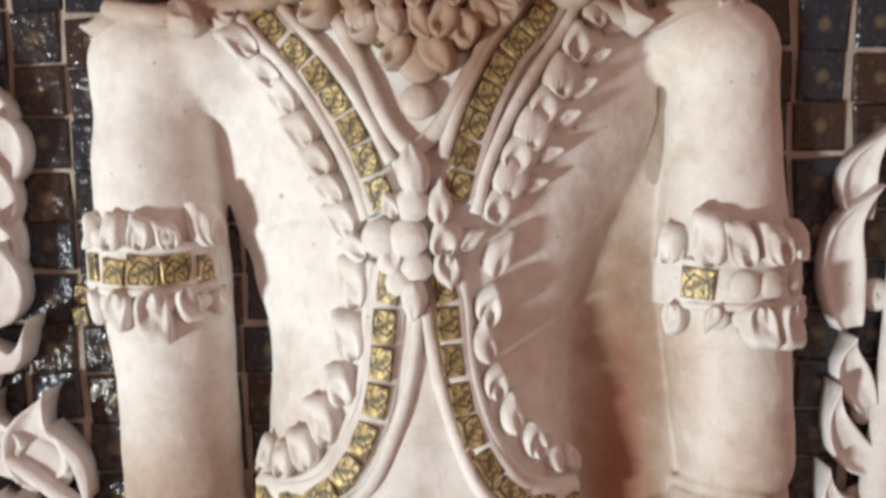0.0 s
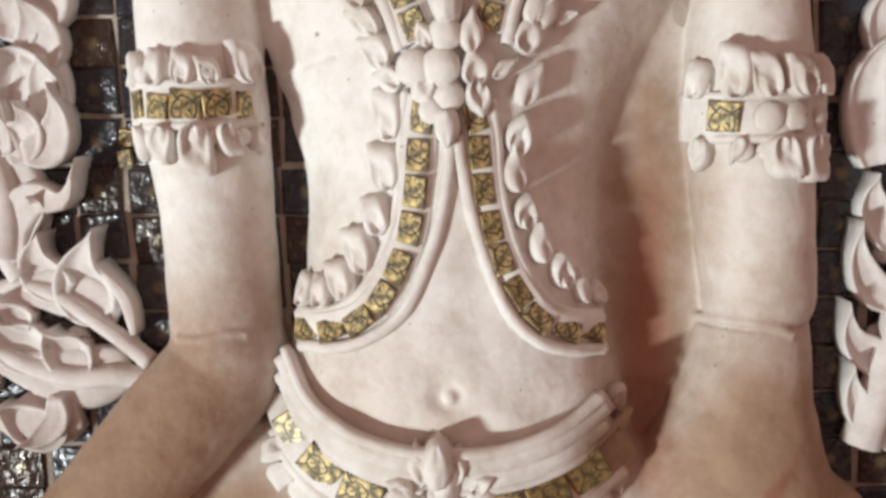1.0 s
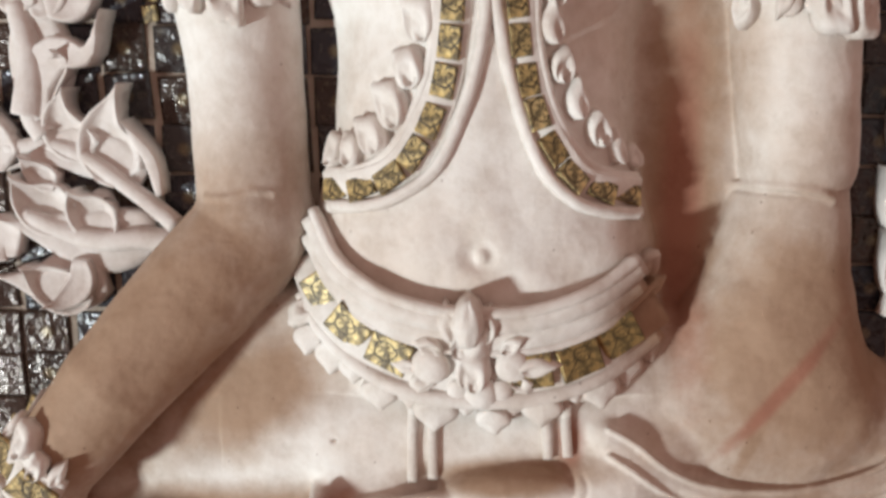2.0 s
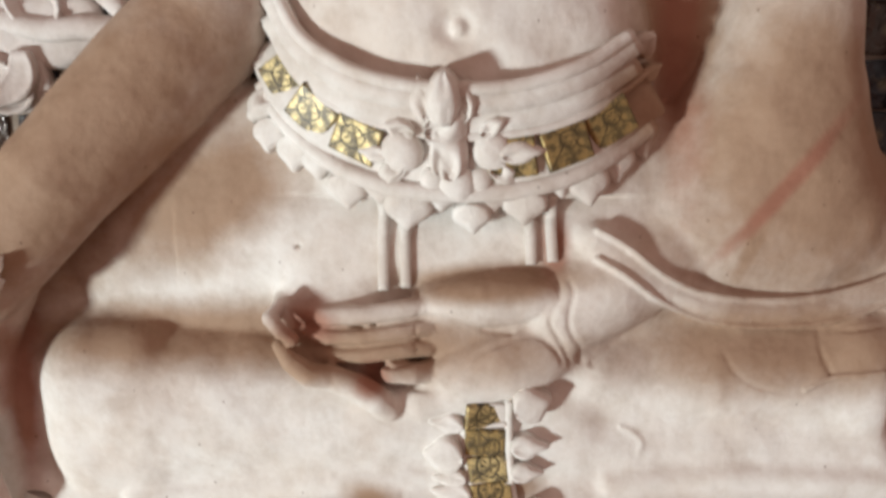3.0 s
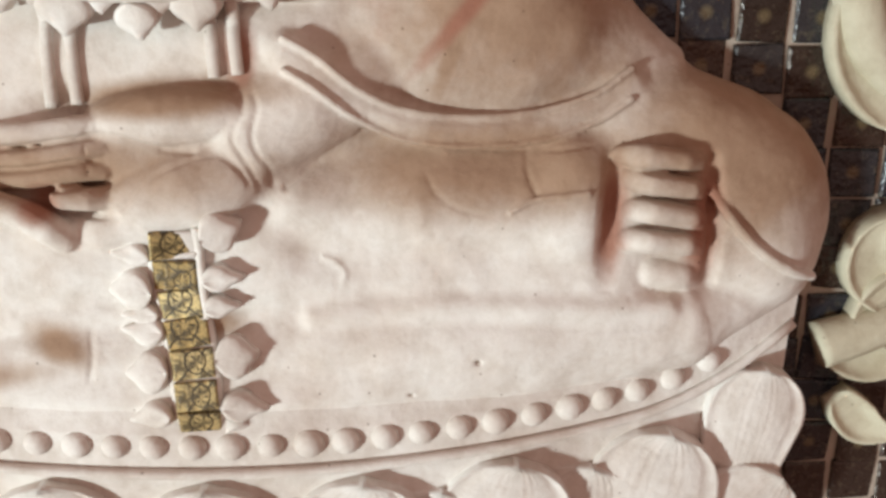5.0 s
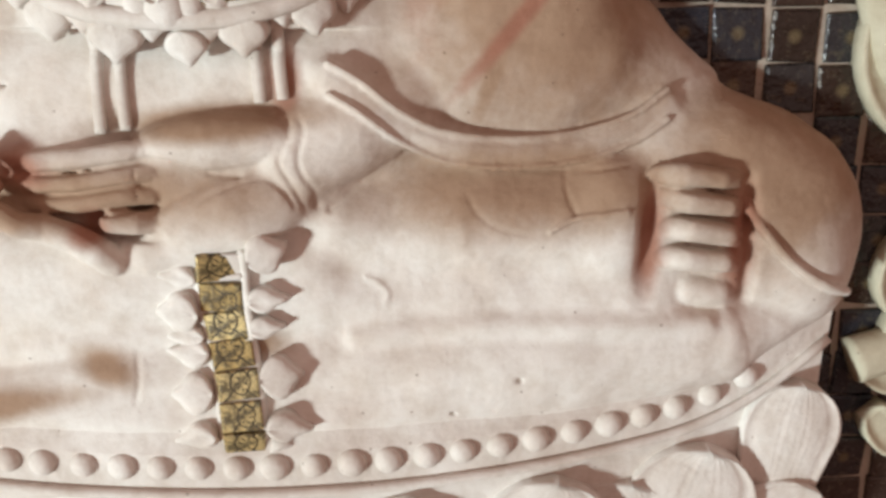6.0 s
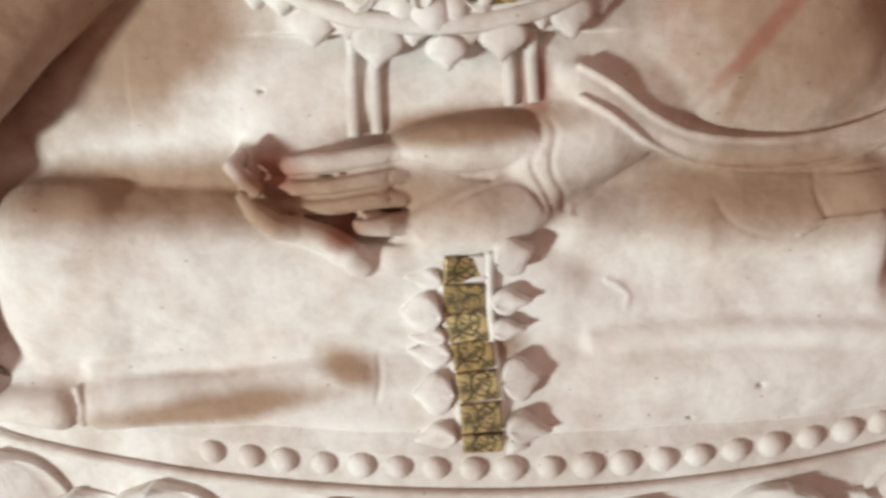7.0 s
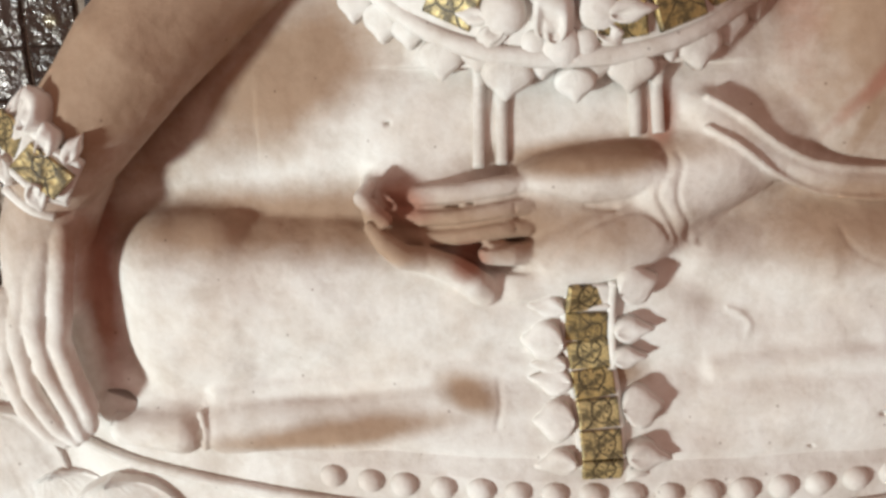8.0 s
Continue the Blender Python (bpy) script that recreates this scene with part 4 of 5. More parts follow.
def armlet(label, x0, x1, z, gilt, tilt):
    """A band round the upper arm: gilt pieces between two rims, petals above and below."""
    ob = thing("armlet", label, "armlet", "armlets")
    c, w = (x0 + x1) / 2, (x1 - x0) / 2
    pts = [(c + w * u, z + tilt * u) for u in (-1, -0.6, -0.2, 0.2, 0.6, 1)]
    band = part("band", ribbon(along(pts, 40, 0.001), 0.036, 0.004), TRIM, ob)
    for dz in (0.017, -0.017):
        moulding(ob, "rim", [(x, q + dz) for x, q in pts], 0.0042, 0.004, 40)
    me = tessera(0.024, 0.022, 0.0022, GOLD, "gold_tile")
    for u in gilt:
        place("gold_tile", me, band, seat(c + w * u, z + tilt * u + random.uniform(-0.002, 0.002), random.uniform(-7, 7), 0.0055, random.uniform(0.92, 1.15), 1.6))
    for u in np.linspace(-0.92, 0.92, 5):
        place("petal", random.choice(VOLUTE), ob, seat(c + w * u * 0.95, z + 0.016 + tilt * u, random.uniform(-24, 24) + 14 * u, random.uniform(0.003, 0.008), random.uniform(0.65, 1.1), 1.6))
        place("petal", random.choice(VOLUTE[:2] + SPIKE), ob, seat(c + w * u * 0.95 + 0.006, z - 0.016 + tilt * u, 180 + random.uniform(-24, 24) - 10 * u, random.uniform(0.003, 0.008), random.uniform(0.65, 1.1), 1.6))
    for u in np.linspace(-0.8, 0.8, 5):
        if min(abs(u - g) for g in gilt) > 0.28:
            place("knob", KNOB, ob, seat(c + w * u, z + tilt * u, 0, 0.003, 0.95, 1.6))
    for u in np.linspace(-0.75, 0.75, 5):
        place("knob", DIMPLED, ob, seat(c + w * u + random.uniform(-0.004, 0.004), z + 0.026 + tilt * u, 0, 0.003, random.uniform(0.55, 0.75), 1.6))
        place("knob", KNOB, ob, seat(c + w * u + random.uniform(-0.004, 0.004), z - 0.027 + tilt * u, 0, 0.003, random.uniform(0.5, 0.7), 1.6))
    return ob


armlet("stucco armlet set with a row of gilt glass tiles", -0.286, -0.180, 1.374, (-0.86, -0.42, 0.04, 0.50, 0.90), 0.0)
armlet("stucco armlet with curled petals and one bright gilt tile", 0.182, 0.298, 1.354, (-0.58,), 0.0)

# ---- belt with hanging drops ----
belt = thing("belt", "wide stucco belt with gilt glass tiles and hanging drops", "belt")
B_TOP = [(-0.166, 1.152), (-0.141, 1.118), (-0.105, 1.095), (-0.068, 1.084), (-0.031, 1.080), (0.020, 1.081), (0.070, 1.095), (0.110, 1.119)]
B_MID = [(x, z - 0.013) for x, z in B_TOP]
B_LOW = [(-0.178, 1.088), (-0.157, 1.058), (-0.124, 1.034), (-0.087, 1.018), (-0.045, 1.010), (0.021, 1.011), (0.080, 1.027), (0.132, 1.056)]
B_GOLD = [(-0.174, 1.116), (-0.150, 1.083), (-0.118, 1.059), (-0.078, 1.043), (-0.030, 1.035), (0.030, 1.037), (0.080, 1.052), (0.128, 1.081)]
part("band", ribbon(along(B_TOP, 50, 0.006), 0.020, 0.012), TRIM, belt)
part("band", ribbon(along(B_MID, 50, 0.004), 0.024, 0.010), TRIM, belt)
gilt_band = part("band", ribbon(along(B_GOLD, 50, 0.004), 0.040, 0.008), TRIM, belt)
moulding(belt, "rim", [(x, z + 0.0185) for x, z in B_GOLD], 0.0042, 0.012, 60)
moulding(belt, "rim", [(x, z) for x, z in B_LOW], 0.0075, 0.012, 60)
moulding(belt, "rim", [(x, z + 0.009) for x, z in B_TOP[:-1] + [(0.108, 1.116)]], 0.0055, 0.016, 60)
gold_row(gilt_band, B_GOLD, 0.030, 8, 0.0145, 0.12, 0.05, 0.92, skip=(3, 4), steep=0.35)
ornaments(belt, "drop", SHIELD[:1], [(-0.172, 1.048, 190, 0.9), (-0.150, 1.035, 184, 1.0), (-0.130, 1.028, 176, 0.85), (-0.107, 1.009, 180, 1.08), (-0.080, 1.012, 178, 0.8), (-0.059, 0.996, 182, 1.1), (-0.034, 1.006, 180, 0.8), (-0.010, 0.990, 176, 0.9), (0.005, 1.004, 180, 0.75), (0.030, 0.999, 182, 1.05), (0.057, 1.016, 178, 0.8), (0.079, 1.013, 174, 1.0), (0.101, 1.028, 170, 0.95), (0.121, 1.044, 164, 0.9)], 0.030, 0.005, 0.3, 0.035)
# rosette in the middle of the belt: a bud over stacked bosses, a round flower on each side
ornaments(belt, "bud", [BUD], [(-0.031, 1.083, 0, 1.05)], 0.038, 0.016)
ornaments(belt, "petal", SPIKE, [(-0.047, 1.080, -14, 0.85), (-0.015, 1.080, 14, 0.85)], 0.034, 0.012)
ornaments(belt, "boss", [EYED[1], VOLUTE[1]], [(-0.029, 1.058, 90, 0.95), (-0.027, 1.038, 0, 1.0)], 0.032, 0.013)
for x, z, s in ((-0.021, 1.017, 1.1), (-0.062, 1.042, 1.2), (0.005, 1.042, 1.1), (-0.040, 1.020, 0.7), (-0.004, 1.020, 0.7)):
    place("knob", KNOB, belt, seat(x, z, 0, 0.013, s))
ornaments(belt, "petal", [SPIKE[1], SPIKE[0], VOLUTE[2]], [(-0.064, 1.060, -70, 0.8), (-0.083, 1.040, -88, 0.7), (-0.070, 1.026, -130, 0.65), (0.006, 1.061, 60, 0.7), (0.026, 1.042, 82, 0.9), (0.014, 1.026, 130, 0.65), (0.122, 1.118, 40, 0.8), (0.126, 1.096, 70, 0.8), (-0.176, 1.072, -100, 0.8)], 0.034, 0.011)

# ---- cords that hang from the belt ----
cords = thing("hanging_cord", "pair of flat stucco cords hanging from the belt", "cord")
for x0, x1, low in ((-0.080, -0.081, 0.926), (-0.063, -0.063, 0.928), (0.036, 0.037, 0.948), (0.052, 0.054, 0.950)):
    part("strand", ribbon(along([(x0, 1.005), (x0, 0.975), (x1, low)], 20, 0.001), 0.009, 0.004), TRIM, cords)

# ---- sash end over the crossed legs ----
sash = thing("sash", "narrow gilt glass sash edged with pointed stucco petals", "sash")
SASH = [(0.001, 0.838), (0.001, 0.801), (0.004, 0.774), (0.009, 0.745), (0.013, 0.711), (0.015, 0.672)]
sash_back = part("backing", ribbon(along(SASH, 81, -0.001, 3), 0.040, 0.003), TRIM, sash)
gold_row(sash_back, SASH, 0.033, 7, 0.0030, 0.03, steep=0.3, bridge=3)
moulding(sash, "rim", [(0.020, 0.840), (0.021, 0.797), (0.023, 0.766)], 0.0036, 0.003, 40, bridge=3)
for z, x in ((0.8165, 0.001), (0.764, 0.005)):
    moulding(sash, "bar", [(x - 0.017, z - 0.001), (x, z), (x + 0.018, z + 0.002)], 0.0024, 0.004, 12)
for side, rows in ((1, ((0.022, 0.799, 92, 0.86, 1), (0.022, 0.776, 88, 0.74, 1), (0.030, 0.735, 78, 1.05, 0), (0.033, 0.700, 92, 1.0, 1), (0.033, 0.677, 96, 0.8, 1))),
                   (-1, ((-0.016, 0.818, -84, 0.8, 1), (-0.017, 0.788, -86, 1.05, 0), (-0.014, 0.768, -92, 0.8, 1), (-0.010, 0.753, -84, 0.95, 1), (-0.008, 0.724, -90, 1.05, 0), (-0.006, 0.693, -100, 0.95, 1)))):
    for x, z, angle, size, kind in rows:
        place("petal", SHIELD[kind], sash, seat(x, z, angle + random.uniform(-5, 5), 0.007 if side > 0 else 0.003, size))

place("petal", SHIELD[0], sash, seat(0.024, 0.834, 72, 0.004, 1.0, 0.2, 0.030))

# ---- bracelet ----
bracelet = thing("bracelet", "stucco bracelet with gilt glass and small petals", "bracelet")
W_LINE = [(-0.434, 0.974), (-0.417, 0.966), (-0.402, 0.955), (-0.388, 0.941), (-0.372, 0.931)]
wrist_band = part("band", ribbon(along(W_LINE, 30, 0.002), 0.034, 0.005), TRIM, bracelet)
moulding(bracelet, "rim", [(x - 0.008, z - 0.015) for x, z in W_LINE], 0.0040, 0.005, 30)
moulding(bracelet, "rim", [(x + 0.008, z + 0.014) for x, z in W_LINE], 0.0040, 0.005, 30)
gold_row(wrist_band, W_LINE, 0.024, 4, 0.0075, 0.14)
ornaments(bracelet, "petal", [SPIKE[0], VOLUTE[0], VOLUTE[2]], [(-0.414, 0.986, 10, 0.68), (-0.394, 0.982, 4, 0.75), (-0.384, 0.964, 26, 0.65), (-0.368, 0.957, 40, 0.62), (-0.398, 0.926, 200, 0.55), (-0.420, 0.942, 196, 0.55)], 0.036, 0.005)
CUFF = [(-0.440, 0.921), (-0.418, 0.908), (-0.402, 0.901)]
moulding(bracelet, "cuff", CUFF, 0.0050, 0.001, 24)

# ---- lotus pedestal ----
pedestal = thing("lotus_pedestal", "pale stucco lotus base with a beaded rim and ribbed petals", "pedestal")


def rim_height(x):
    return 0.660 + (0.26 if x > 0.04 else 0.20) * (x - 0.04) ** 2 + 2.0 * max(0, abs(x) - 0.36) ** 2


def rim_depth(x):
    return 0.044 - 0.24 * x * x


bm = bmesh.new()
cols = [i / 40 * 1.05 - 0.54 for i in range(41)]
rings = []
for x in cols:
    h, d = rim_height(x), rim_depth(x)
    prof = ((-0.061, 0.46), (d - 0.014, 0.46), (d - 0.010, h - 0.028), (d - 0.004, h - 0.023), (d - 0.002, h + 0.012), (d - 0.007, h + 0.032), (-0.061, h + 0.040))
    rings.append([bm.verts.new(spot(x, a, z)) for a, z in prof])
for r0, r1 in zip(rings, rings[1:]):
    for k in range(7):
        bm.faces.new((r0[k], r0[(k + 1) % 7], r1[(k + 1) % 7], r1[k]))
bm.faces.new(rings[0][::-1])
bm.faces.new(rings[-1])
part("body", bm, TRIM, pedestal, smooth=False)


def rim_line(dz, dd, a=-0.535, b=0.508, n=60):
    return [Vector((x, rim_depth(x) + dd, rim_height(x) + dz)) for x in (a + (b - a) * i / (n - 1) for i in range(n))]


part("rim", sweep(bmesh.new(), rim_line(-0.023, -0.001), 0.0045), TRIM, pedestal)
BEAD = knob_mesh("bead", 0.0115, 0.0085, TRIM)
for i in range(22):
    x = -0.205 + 0.0303 * i + random.uniform(-0.0015, 0.0015)
    place("bead", BEAD, pedestal, aim(x, rim_depth(x) - 0.003, rim_height(x) + 0.001, 0, 0, random.uniform(0.92, 1.08)))


def lotus_petal(width, height, bulge):
    """A ribbed lotus petal with a round tip and a raised lip, foot at the origin."""
    bm = bmesh.new()
    rows, cols_ = 18, 28
    grid = []
    for i in range(rows + 1):
        t = i / rows
        w = width / 2 * (0.80 + 0.20 * min(1, t / 0.5)) * math.sqrt(max(0.003, 1 - max(0, (t - 0.52) / 0.48) ** 2.2))
        line = []
        for k in range(cols_ + 1):
            u = 2 * k / cols_ - 1
            lip = math.exp(-((1 - abs(u)) / 0.10) ** 2) + (math.exp(-((1 - t) / 0.05) ** 2))
            o = bulge * math.sqrt(max(0, 1 - u * u * 0.92)) * (0.5 + 0.5 * math.sin(math.pi * min(1, 0.15 + t * 0.8)))
            o += 0.0065 * min(1, lip) + 0.0011 * math.cos(u * 38) * (1 - abs(u)) ** 0.5
            line.append(bm.verts.new((u * w, -o - 0.006, height * t)))
        grid.append(line)
    for i in range(rows):
        for k in range(cols_):
            bm.faces.new((grid[i][k], grid[i][k + 1], grid[i + 1][k + 1], grid[i + 1][k]))
    edge = grid[0][:] + [g[-1] for g in grid[1:]] + grid[-1][-2::-1] + [g[0] for g in grid[-2:0:-1]]
    low = [bm.verts.new((v.co.x, 0.02, v.co.z)) for v in edge]
    for k in range(len(edge)):
        j = (k + 1) % len(edge)
        bm.faces.new((edge[k], low[k], low[j], edge[j]))
    bm.faces.new(low)
    return finish(bm, "petal", TRIM)


LOTUS = lotus_petal(0.123, 0.135, 0.016)
for x in (-0.490, -0.376, -0.242, -0.106, 0.012, 0.130, 0.248, 0.372):
    place("petal", LOTUS, pedestal, aim(x, rim_depth(x) - 0.016, rim_height(x) - 0.172, 36 * x, 0))
for x in (-0.430, -0.308, -0.174, -0.048, 0.070, 0.190, 0.310):
    place("petal", LOTUS, pedestal, aim(x, rim_depth(x) - 0.024, rim_height(x) - 0.192, 36 * x, 0))
# small end petals that close the row at the knee
place("petal", LOTUS, pedestal, aim(0.472, rim_depth(0.472) - 0.006, 0.604, 8, 0, 0.72))
place("petal", LOTUS, pedestal, aim(0.440, rim_depth(0.46) - 0.004, 0.512, 38, 0, 0.82))
ledge = new("ledge", finish(slab(-6.0, 6.0, FACE - 0.12, WALL, -0.95, 0.46), "ledge", TRIM, False))
tagged(ledge, "plain stucco ledge that carries the lotus base", "ledge", kind="structure")

# ---- leaf scrolls on the wall ----


def leaf_part(owner, points, width, cup=0.5, depth=-0.046, thick=0.012, mat=LEAF):
    """A flame-shaped stucco leaf along a curved spine, hollowed between raised lips."""
    line = smooth_line([(x, 0, z) for x, z in points], 15)
    bm = bmesh.new()
    rings = []
    for i, q in enumerate(line):
        t = i / 14
        a, b = line[max(i - 1, 0)], line[min(i + 1, 14)]
        tan_ = (b - a).normalized()
        side = Vector((tan_.z, 0, -tan_.x))
        bow = math.sin(math.pi * (0.12 + 0.88 * t) ** 0.85)
        w = width / 2 * max(0.03, bow ** (0.8 if t < 0.42 else 1.45))
        ring = []
        for k in range(17):
            u = k / 8 - 1
            hollow = cup * thick * (1 - u ** 4) ** 1.5 * math.sin(math.pi * min(1, 0.10 + t)) ** 0.6
            o = thick * 1.15 - 0.88 * hollow - 0.5 * thick * abs(u) ** 9 - 0.2 * thick * (1 - cup / 2) * u * u + 0.014 * t * t
            p = q + side * (u * w)
            ring.append(bm.verts.new(spot(p.x, depth + o, p.z)))
        for u in (1, -1):
            p = q + side * (u * w)
            ring.append(bm.verts.new(spot(p.x, -0.060, p.z)))
        rings.append(ring)
    for r0, r1 in zip(rings, rings[1:]):
        for k in range(19):
            bm.faces.new((r0[k], r0[(k + 1) % 19], r1[(k + 1) % 19], r1[k]))
    bm.faces.new(rings[0][::-1])
    bm.faces.new(rings[-1])
    return part("leaf", bm, mat, owner)


def stem_part(owner, points, radius, depth=-0.044, mat=LEAF):
    line = [Vector((p.x, depth, p.z)) for p in smooth_line([(x, 0, z) for x, z in points], 30)]
    return part("stem", sweep(bmesh.new(), line, radius, 10, 1.0, lambda t: 1.0 - 0.35 * t), mat, owner)


def disc_part(owner, x, z, size):
    place("curl", knob_mesh("curl", size, size * 0.7, LEAF, 0.55), owner, aim(x, -0.056, z))


scroll = thing("leaf_scroll", "curling white stucco leaf scroll on the mirror-tiled wall", "leaf scroll", "leaf scrolls")
stem_part(scroll, [(-0.294, 1.144), (-0.313, 1.161), (-0.340, 1.182), (-0.375, 1.207), (-0.407, 1.217), (-0.443, 1.213)], 0.0095)
stem_part(scroll, [(-0.419, 1.243), (-0.414, 1.275), (-0.415, 1.307), (-0.421, 1.339)], 0.016)
stem_part(scroll, [(-0.289, 1.127), (-0.326, 1.132), (-0.363, 1.130), (-0.399, 1.140), (-0.434, 1.155)], 0.012)
stem_part(scroll, [(-0.406, 1.225), (-0.417, 1.243), (-0.413, 1.264)], 0.012)
for pts, w, cup, d in (
    ([(-0.314, 1.139), (-0.363, 1.128), (-0.406, 1.136), (-0.456, 1.152)], 0.062, 0.1, -0.059),
    ([(-0.322, 1.187), (-0.364, 1.209), (-0.400, 1.210), (-0.438, 1.196)], 0.050, 0.1, -0.059),
    ([(-0.415, 1.246), (-0.407, 1.289), (-0.407, 1.331), (-0.406, 1.383)], 0.060, 0.1, -0.059),
    ([(-0.396, 1.338), (-0.381, 1.383), (-0.378, 1.427), (-0.383, 1.481)], 0.060, 0.1, -0.059),
    ([(-0.365, 1.098), (-0.395, 1.091), (-0.425, 1.091), (-0.461, 1.099)], 0.06, 0.1, -0.058),
):
    leaf_part(scroll, pts, w, cup, d)
for pts, w, cup in (
    ([(-0.334, 1.187), (-0.347, 1.209), (-0.349, 1.235), (-0.329, 1.270)], 0.056, 1.9),
    ([(-0.305, 1.172), (-0.310, 1.201), (-0.321, 1.223), (-0.329, 1.240)], 0.013, 0.2),
    ([(-0.363, 1.211), (-0.384, 1.224), (-0.388, 1.246), (-0.377, 1.267)], 0.04, 1.5),
    ([(-0.408, 1.239), (-0.409, 1.271), (-0.387, 1.296), (-0.357, 1.295), (-0.339, 1.332)], 0.034, 0.5),
    ([(-0.403, 1.253), (-0.396, 1.275), (-0.382, 1.289), (-0.385, 1.299)], 0.024, 1.2),
    ([(-0.387, 1.151), (-0.408, 1.159), (-0.425, 1.174), (-0.432, 1.192)], 0.05, 1.8),
    ([(-0.348, 1.152), (-0.365, 1.151), (-0.378, 1.166), (-0.381, 1.179)], 0.044, 1.8),
    ([(-0.398, 1.184), (-0.409, 1.188), (-0.419, 1.199), (-0.422, 1.210)], 0.026, 0.8),
    ([(-0.377, 1.087), (-0.400, 1.083), (-0.421, 1.099), (-0.431, 1.110)], 0.044, 1.8),
    ([(-0.382, 1.114), (-0.384, 1.091), (-0.400, 1.076), (-0.415, 1.072)], 0.026, 0.5),
    ([(-0.393, 1.335), (-0.371, 1.341), (-0.358, 1.365), (-0.359, 1.396)], 0.036, 0.7),
    ([(-0.410, 1.335), (-0.395, 1.345), (-0.385, 1.362), (-0.391, 1.381)], 0.04, 1.0),
    ([(-0.376, 1.366), (-0.369, 1.386), (-0.369, 1.406), (-0.366, 1.420)], 0.032, 1.0),
    ([(-0.405, 1.356), (-0.388, 1.383), (-0.393, 1.414), (-0.406, 1.424)], 0.062, 1.8),
    ([(-0.379, 1.407), (-0.371, 1.427), (-0.372, 1.450), (-0.384, 1.471)], 0.044, 0.9),
    ([(-0.395, 1.431), (-0.390, 1.448), (-0.399, 1.468), (-0.408, 1.478)], 0.044, 1.3),
    ([(-0.372, 1.447), (-0.361, 1.463), (-0.355, 1.487), (-0.361, 1.503)], 0.04, 0.8),
    ([(-0.388, 1.474), (-0.375, 1.494), (-0.377, 1.517), (-0.385, 1.537)], 0.05, 1.0),
    ([(-0.411, 1.332), (-0.420, 1.349), (-0.421, 1.373), (-0.413, 1.390)], 0.04, 0.8),
    ([(-0.436, 1.129), (-0.455, 1.133), (-0.471, 1.118), (-0.477, 1.096)], 0.044, 0.9),
    ([(-0.437, 1.203), (-0.454, 1.218), (-0.459, 1.244), (-0.453, 1.265)], 0.044, 0.9),
):
    leaf_part(scroll, pts, w, cup)
for x, z, s in ((-0.414, 1.232, 0.015), (-0.407, 1.188, 0.011), (-0.384, 1.291, 0.01), (-0.364, 1.164, 0.013), (-0.397, 1.135, 0.009), (-0.404, 1.101, 0.012), (-0.411, 1.333, 0.013)):
    disc_part(scroll, x, z, s)

scroll_b = thing("leaf_scroll", "curling stucco leaf scroll beside the raised arm", "leaf scroll", "leaf scrolls")
stem_part(scroll_b, [(0.345, 1.06), (0.372, 1.16), (0.385, 1.27), (0.392, 1.38), (0.40, 1.47)], 0.018)
for pts, w in (
    (((0.345, 1.310), (0.338, 1.350), (0.340, 1.395), (0.362, 1.430)), 0.044),
    (((0.352, 1.400), (0.350, 1.440), (0.372, 1.480)), 0.036),
    (((0.362, 1.240), (0.346, 1.275), (0.342, 1.305)), 0.034),
    (((0.380, 1.190), (0.352, 1.200), (0.335, 1.230), (0.330, 1.265)), 0.036),
    (((0.385, 1.120), (0.355, 1.140), (0.332, 1.160), (0.322, 1.195)), 0.040),
    (((0.375, 1.060), (0.350, 1.085), (0.335, 1.110), (0.328, 1.140)), 0.036),
    (((0.39, 1.30), (0.41, 1.34), (0.44, 1.36)), 0.044), (((0.39, 1.21), (0.42, 1.24), (0.45, 1.25)), 0.044), (((0.38, 1.12), (0.41, 1.15), (0.44, 1.15)), 0.040),
):
    leaf_part(scroll_b, pts, w * 0.85, 1.3)
for x, z, s in ((0.362, 1.155, 0.014), (0.366, 1.235, 0.014), (0.372, 1.335, 0.015), (0.360, 1.090, 0.013)):
    disc_part(scroll_b, x, z, s)

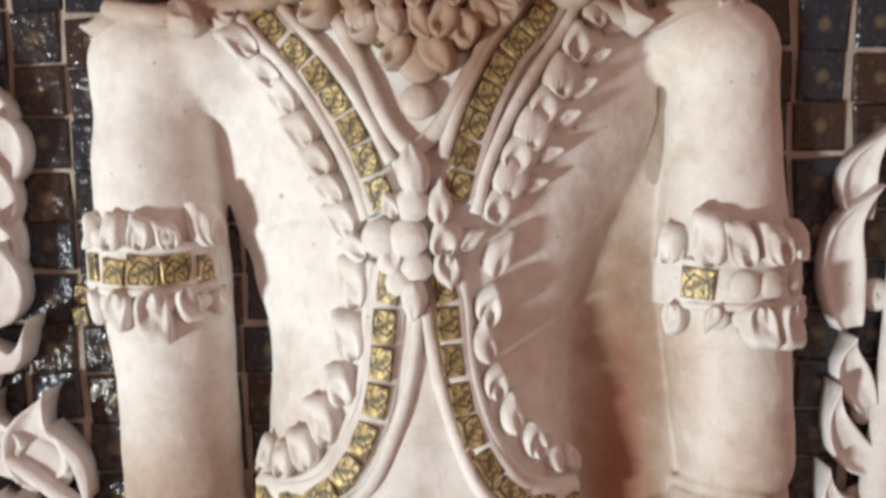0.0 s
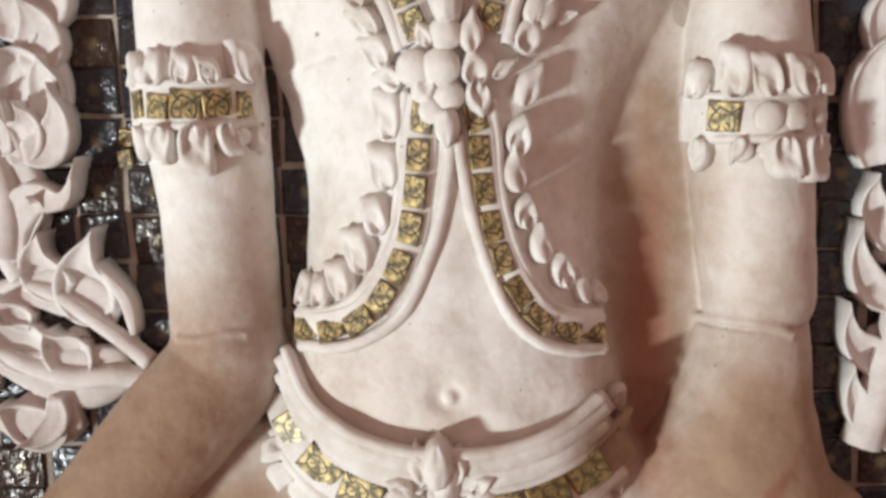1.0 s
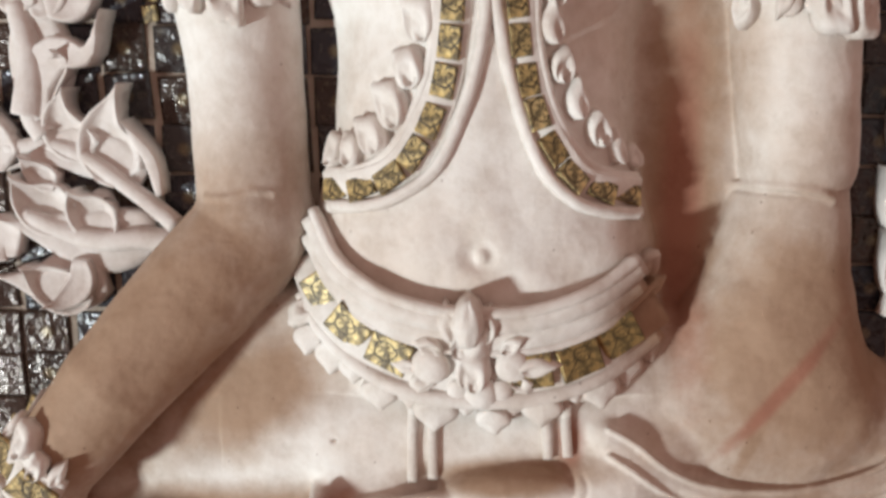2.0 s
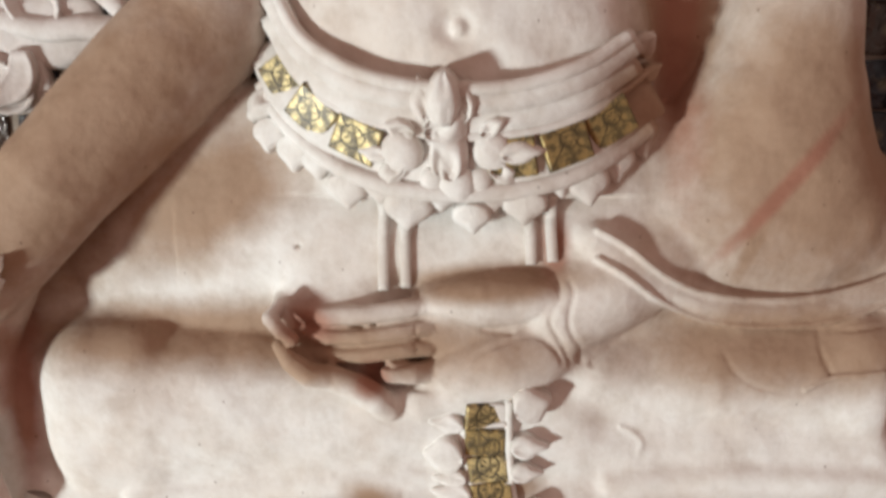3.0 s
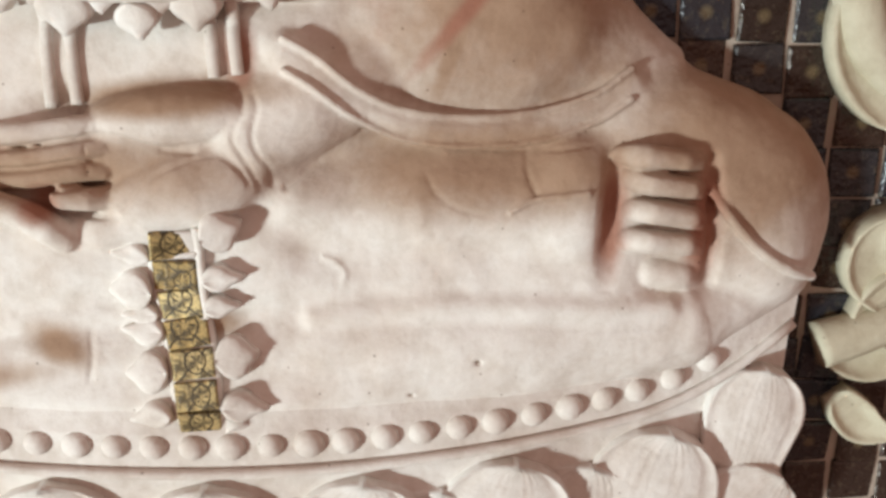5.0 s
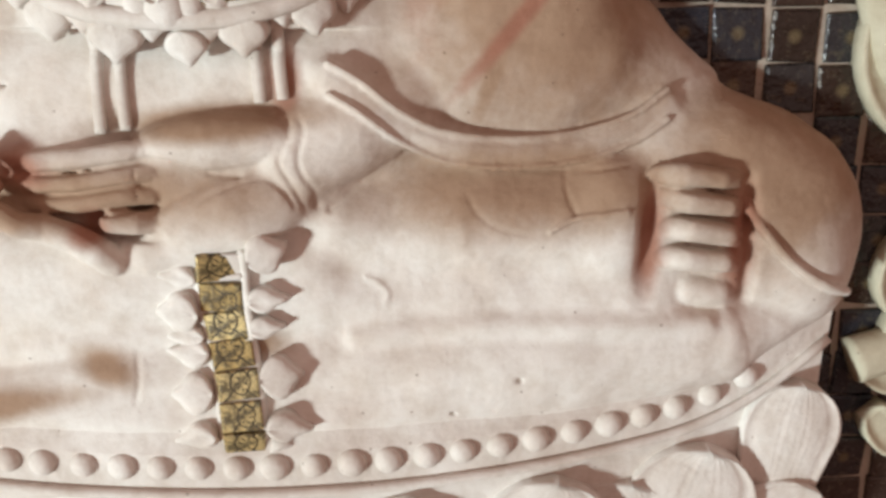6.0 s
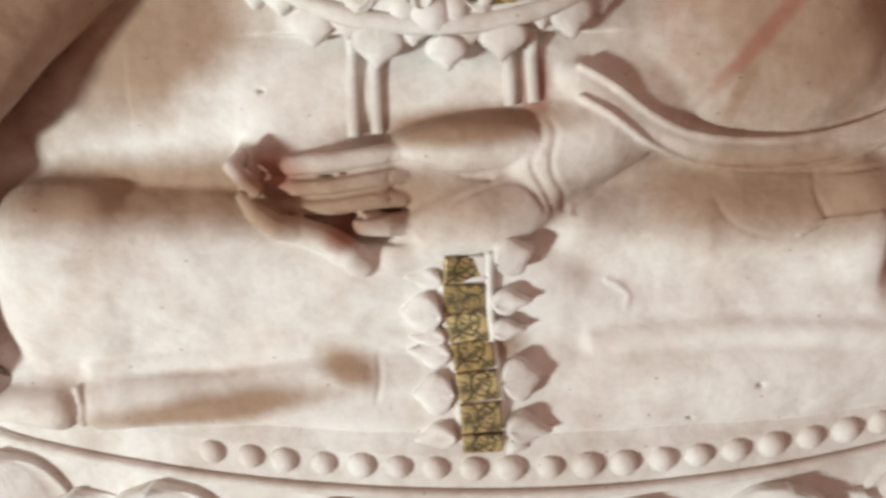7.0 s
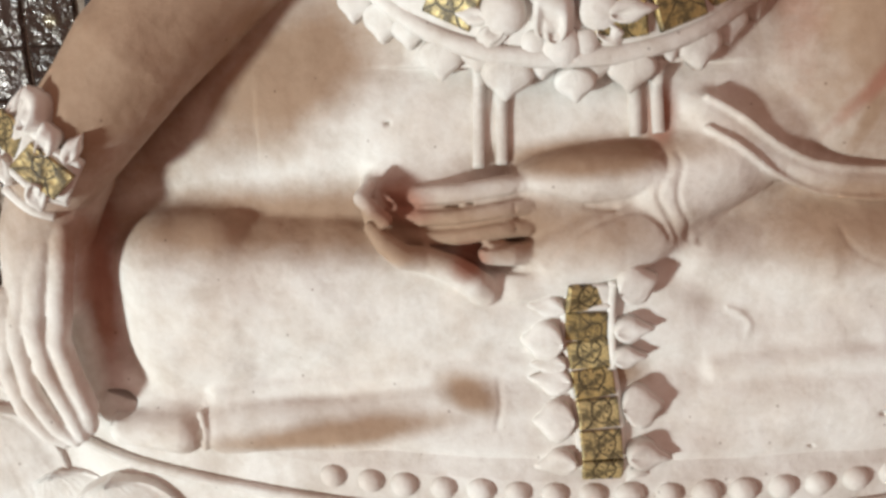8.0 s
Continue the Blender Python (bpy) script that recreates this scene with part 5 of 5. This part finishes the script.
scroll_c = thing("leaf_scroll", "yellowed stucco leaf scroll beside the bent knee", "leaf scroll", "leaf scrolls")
stem_part(scroll_c, [(0.52, 1.05), (0.55, 0.97), (0.60, 0.93), (0.68, 0.92)], 0.022, mat=YELLOWED_DIM)
stem_part(scroll_c, [(0.545, 0.705), (0.60, 0.725), (0.66, 0.76), (0.70, 0.82)], 0.022, mat=YELLOWED_DIM)
for pts, w in (
    (((0.530, 1.010), (0.545, 0.960), (0.575, 0.915), (0.610, 0.905)), 0.052), (((0.56, 0.99), (0.60, 0.96), (0.64, 0.97)), 0.05),
    (((0.600, 0.745), (0.580, 0.775), (0.576, 0.81), (0.596, 0.84)), 0.044), (((0.58, 0.72), (0.61, 0.76), (0.63, 0.80)), 0.05),
    (((0.555, 0.700), (0.60, 0.690), (0.65, 0.70)), 0.040), (((0.62, 0.76), (0.64, 0.80), (0.63, 0.86)), 0.05), (((0.57, 0.655), (0.60, 0.625), (0.64, 0.62)), 0.04),
):
    leaf_part(scroll_c, pts, w, 1.2, mat=YELLOWED_DIM)
for x, z, s in ((0.575, 0.955, 0.017), (0.600, 0.795, 0.017), (0.605, 0.735, 0.015)):
    disc_part(scroll_c, x, z, s)

# ---- mirror tiles on the wall ----
PITCH = 0.0470
MIRRORS = [tessera(PITCH * s, PITCH * r, 0.0030, MIRROR, "tile") for s, r in ((0.89, 0.90), (0.86, 0.91), (0.905, 0.87))]
far = bmesh.new()
count = 0
for i in range(-30, 31):
    for k in range(-11, 36):
        x = -0.005 + PITCH * i + random.uniform(-0.002, 0.002)
        z = 0.995 + PITCH * 0.93 * k + random.uniform(-0.002, 0.002) + 0.004 * math.sin(x * 9)
        if 0.02 < on(x, z, 0.055) and 0.02 < on(x + 0.02, z, 0.055) and 0.02 < on(x - 0.02, z, 0.055):
            continue
        if -0.12 < x < 0.19 and z < 1.60:
            continue
        m = Matrix.Translation((x, WALL - 0.001, z)) @ pose(0, 0, 0, random.uniform(-5, 5), random.uniform(-2, 2), random.uniform(-6, 6))
        if -0.46 < x < 0.62 and 0.58 < z < 1.62 and count < 300:
            place("tile", MIRRORS[(i + 2 * k) % 3], wall, m)
            count += 1
        else:
            n0 = len(far.verts)
            far.from_mesh(MIRRORS[0])
            far.verts.ensure_lookup_table()
            bmesh.ops.transform(far, matrix=m, verts=far.verts[n0:])
rest = part("outer_tiles", far, MIRROR, wall, smooth=False)
tagged(rest, "dark mirror tiles further along the wall", kind="stuff")

# a loose run of gilt pieces beside the armlet
gilt = tessera(0.013, 0.015, 0.0022, GOLD, "gold_tile")
for x, z, a in ((-0.307, 1.347, 8), (-0.309, 1.329, -10)):
    place("gold_tile", gilt, wall, aim(x, -0.056, z, a, 6))
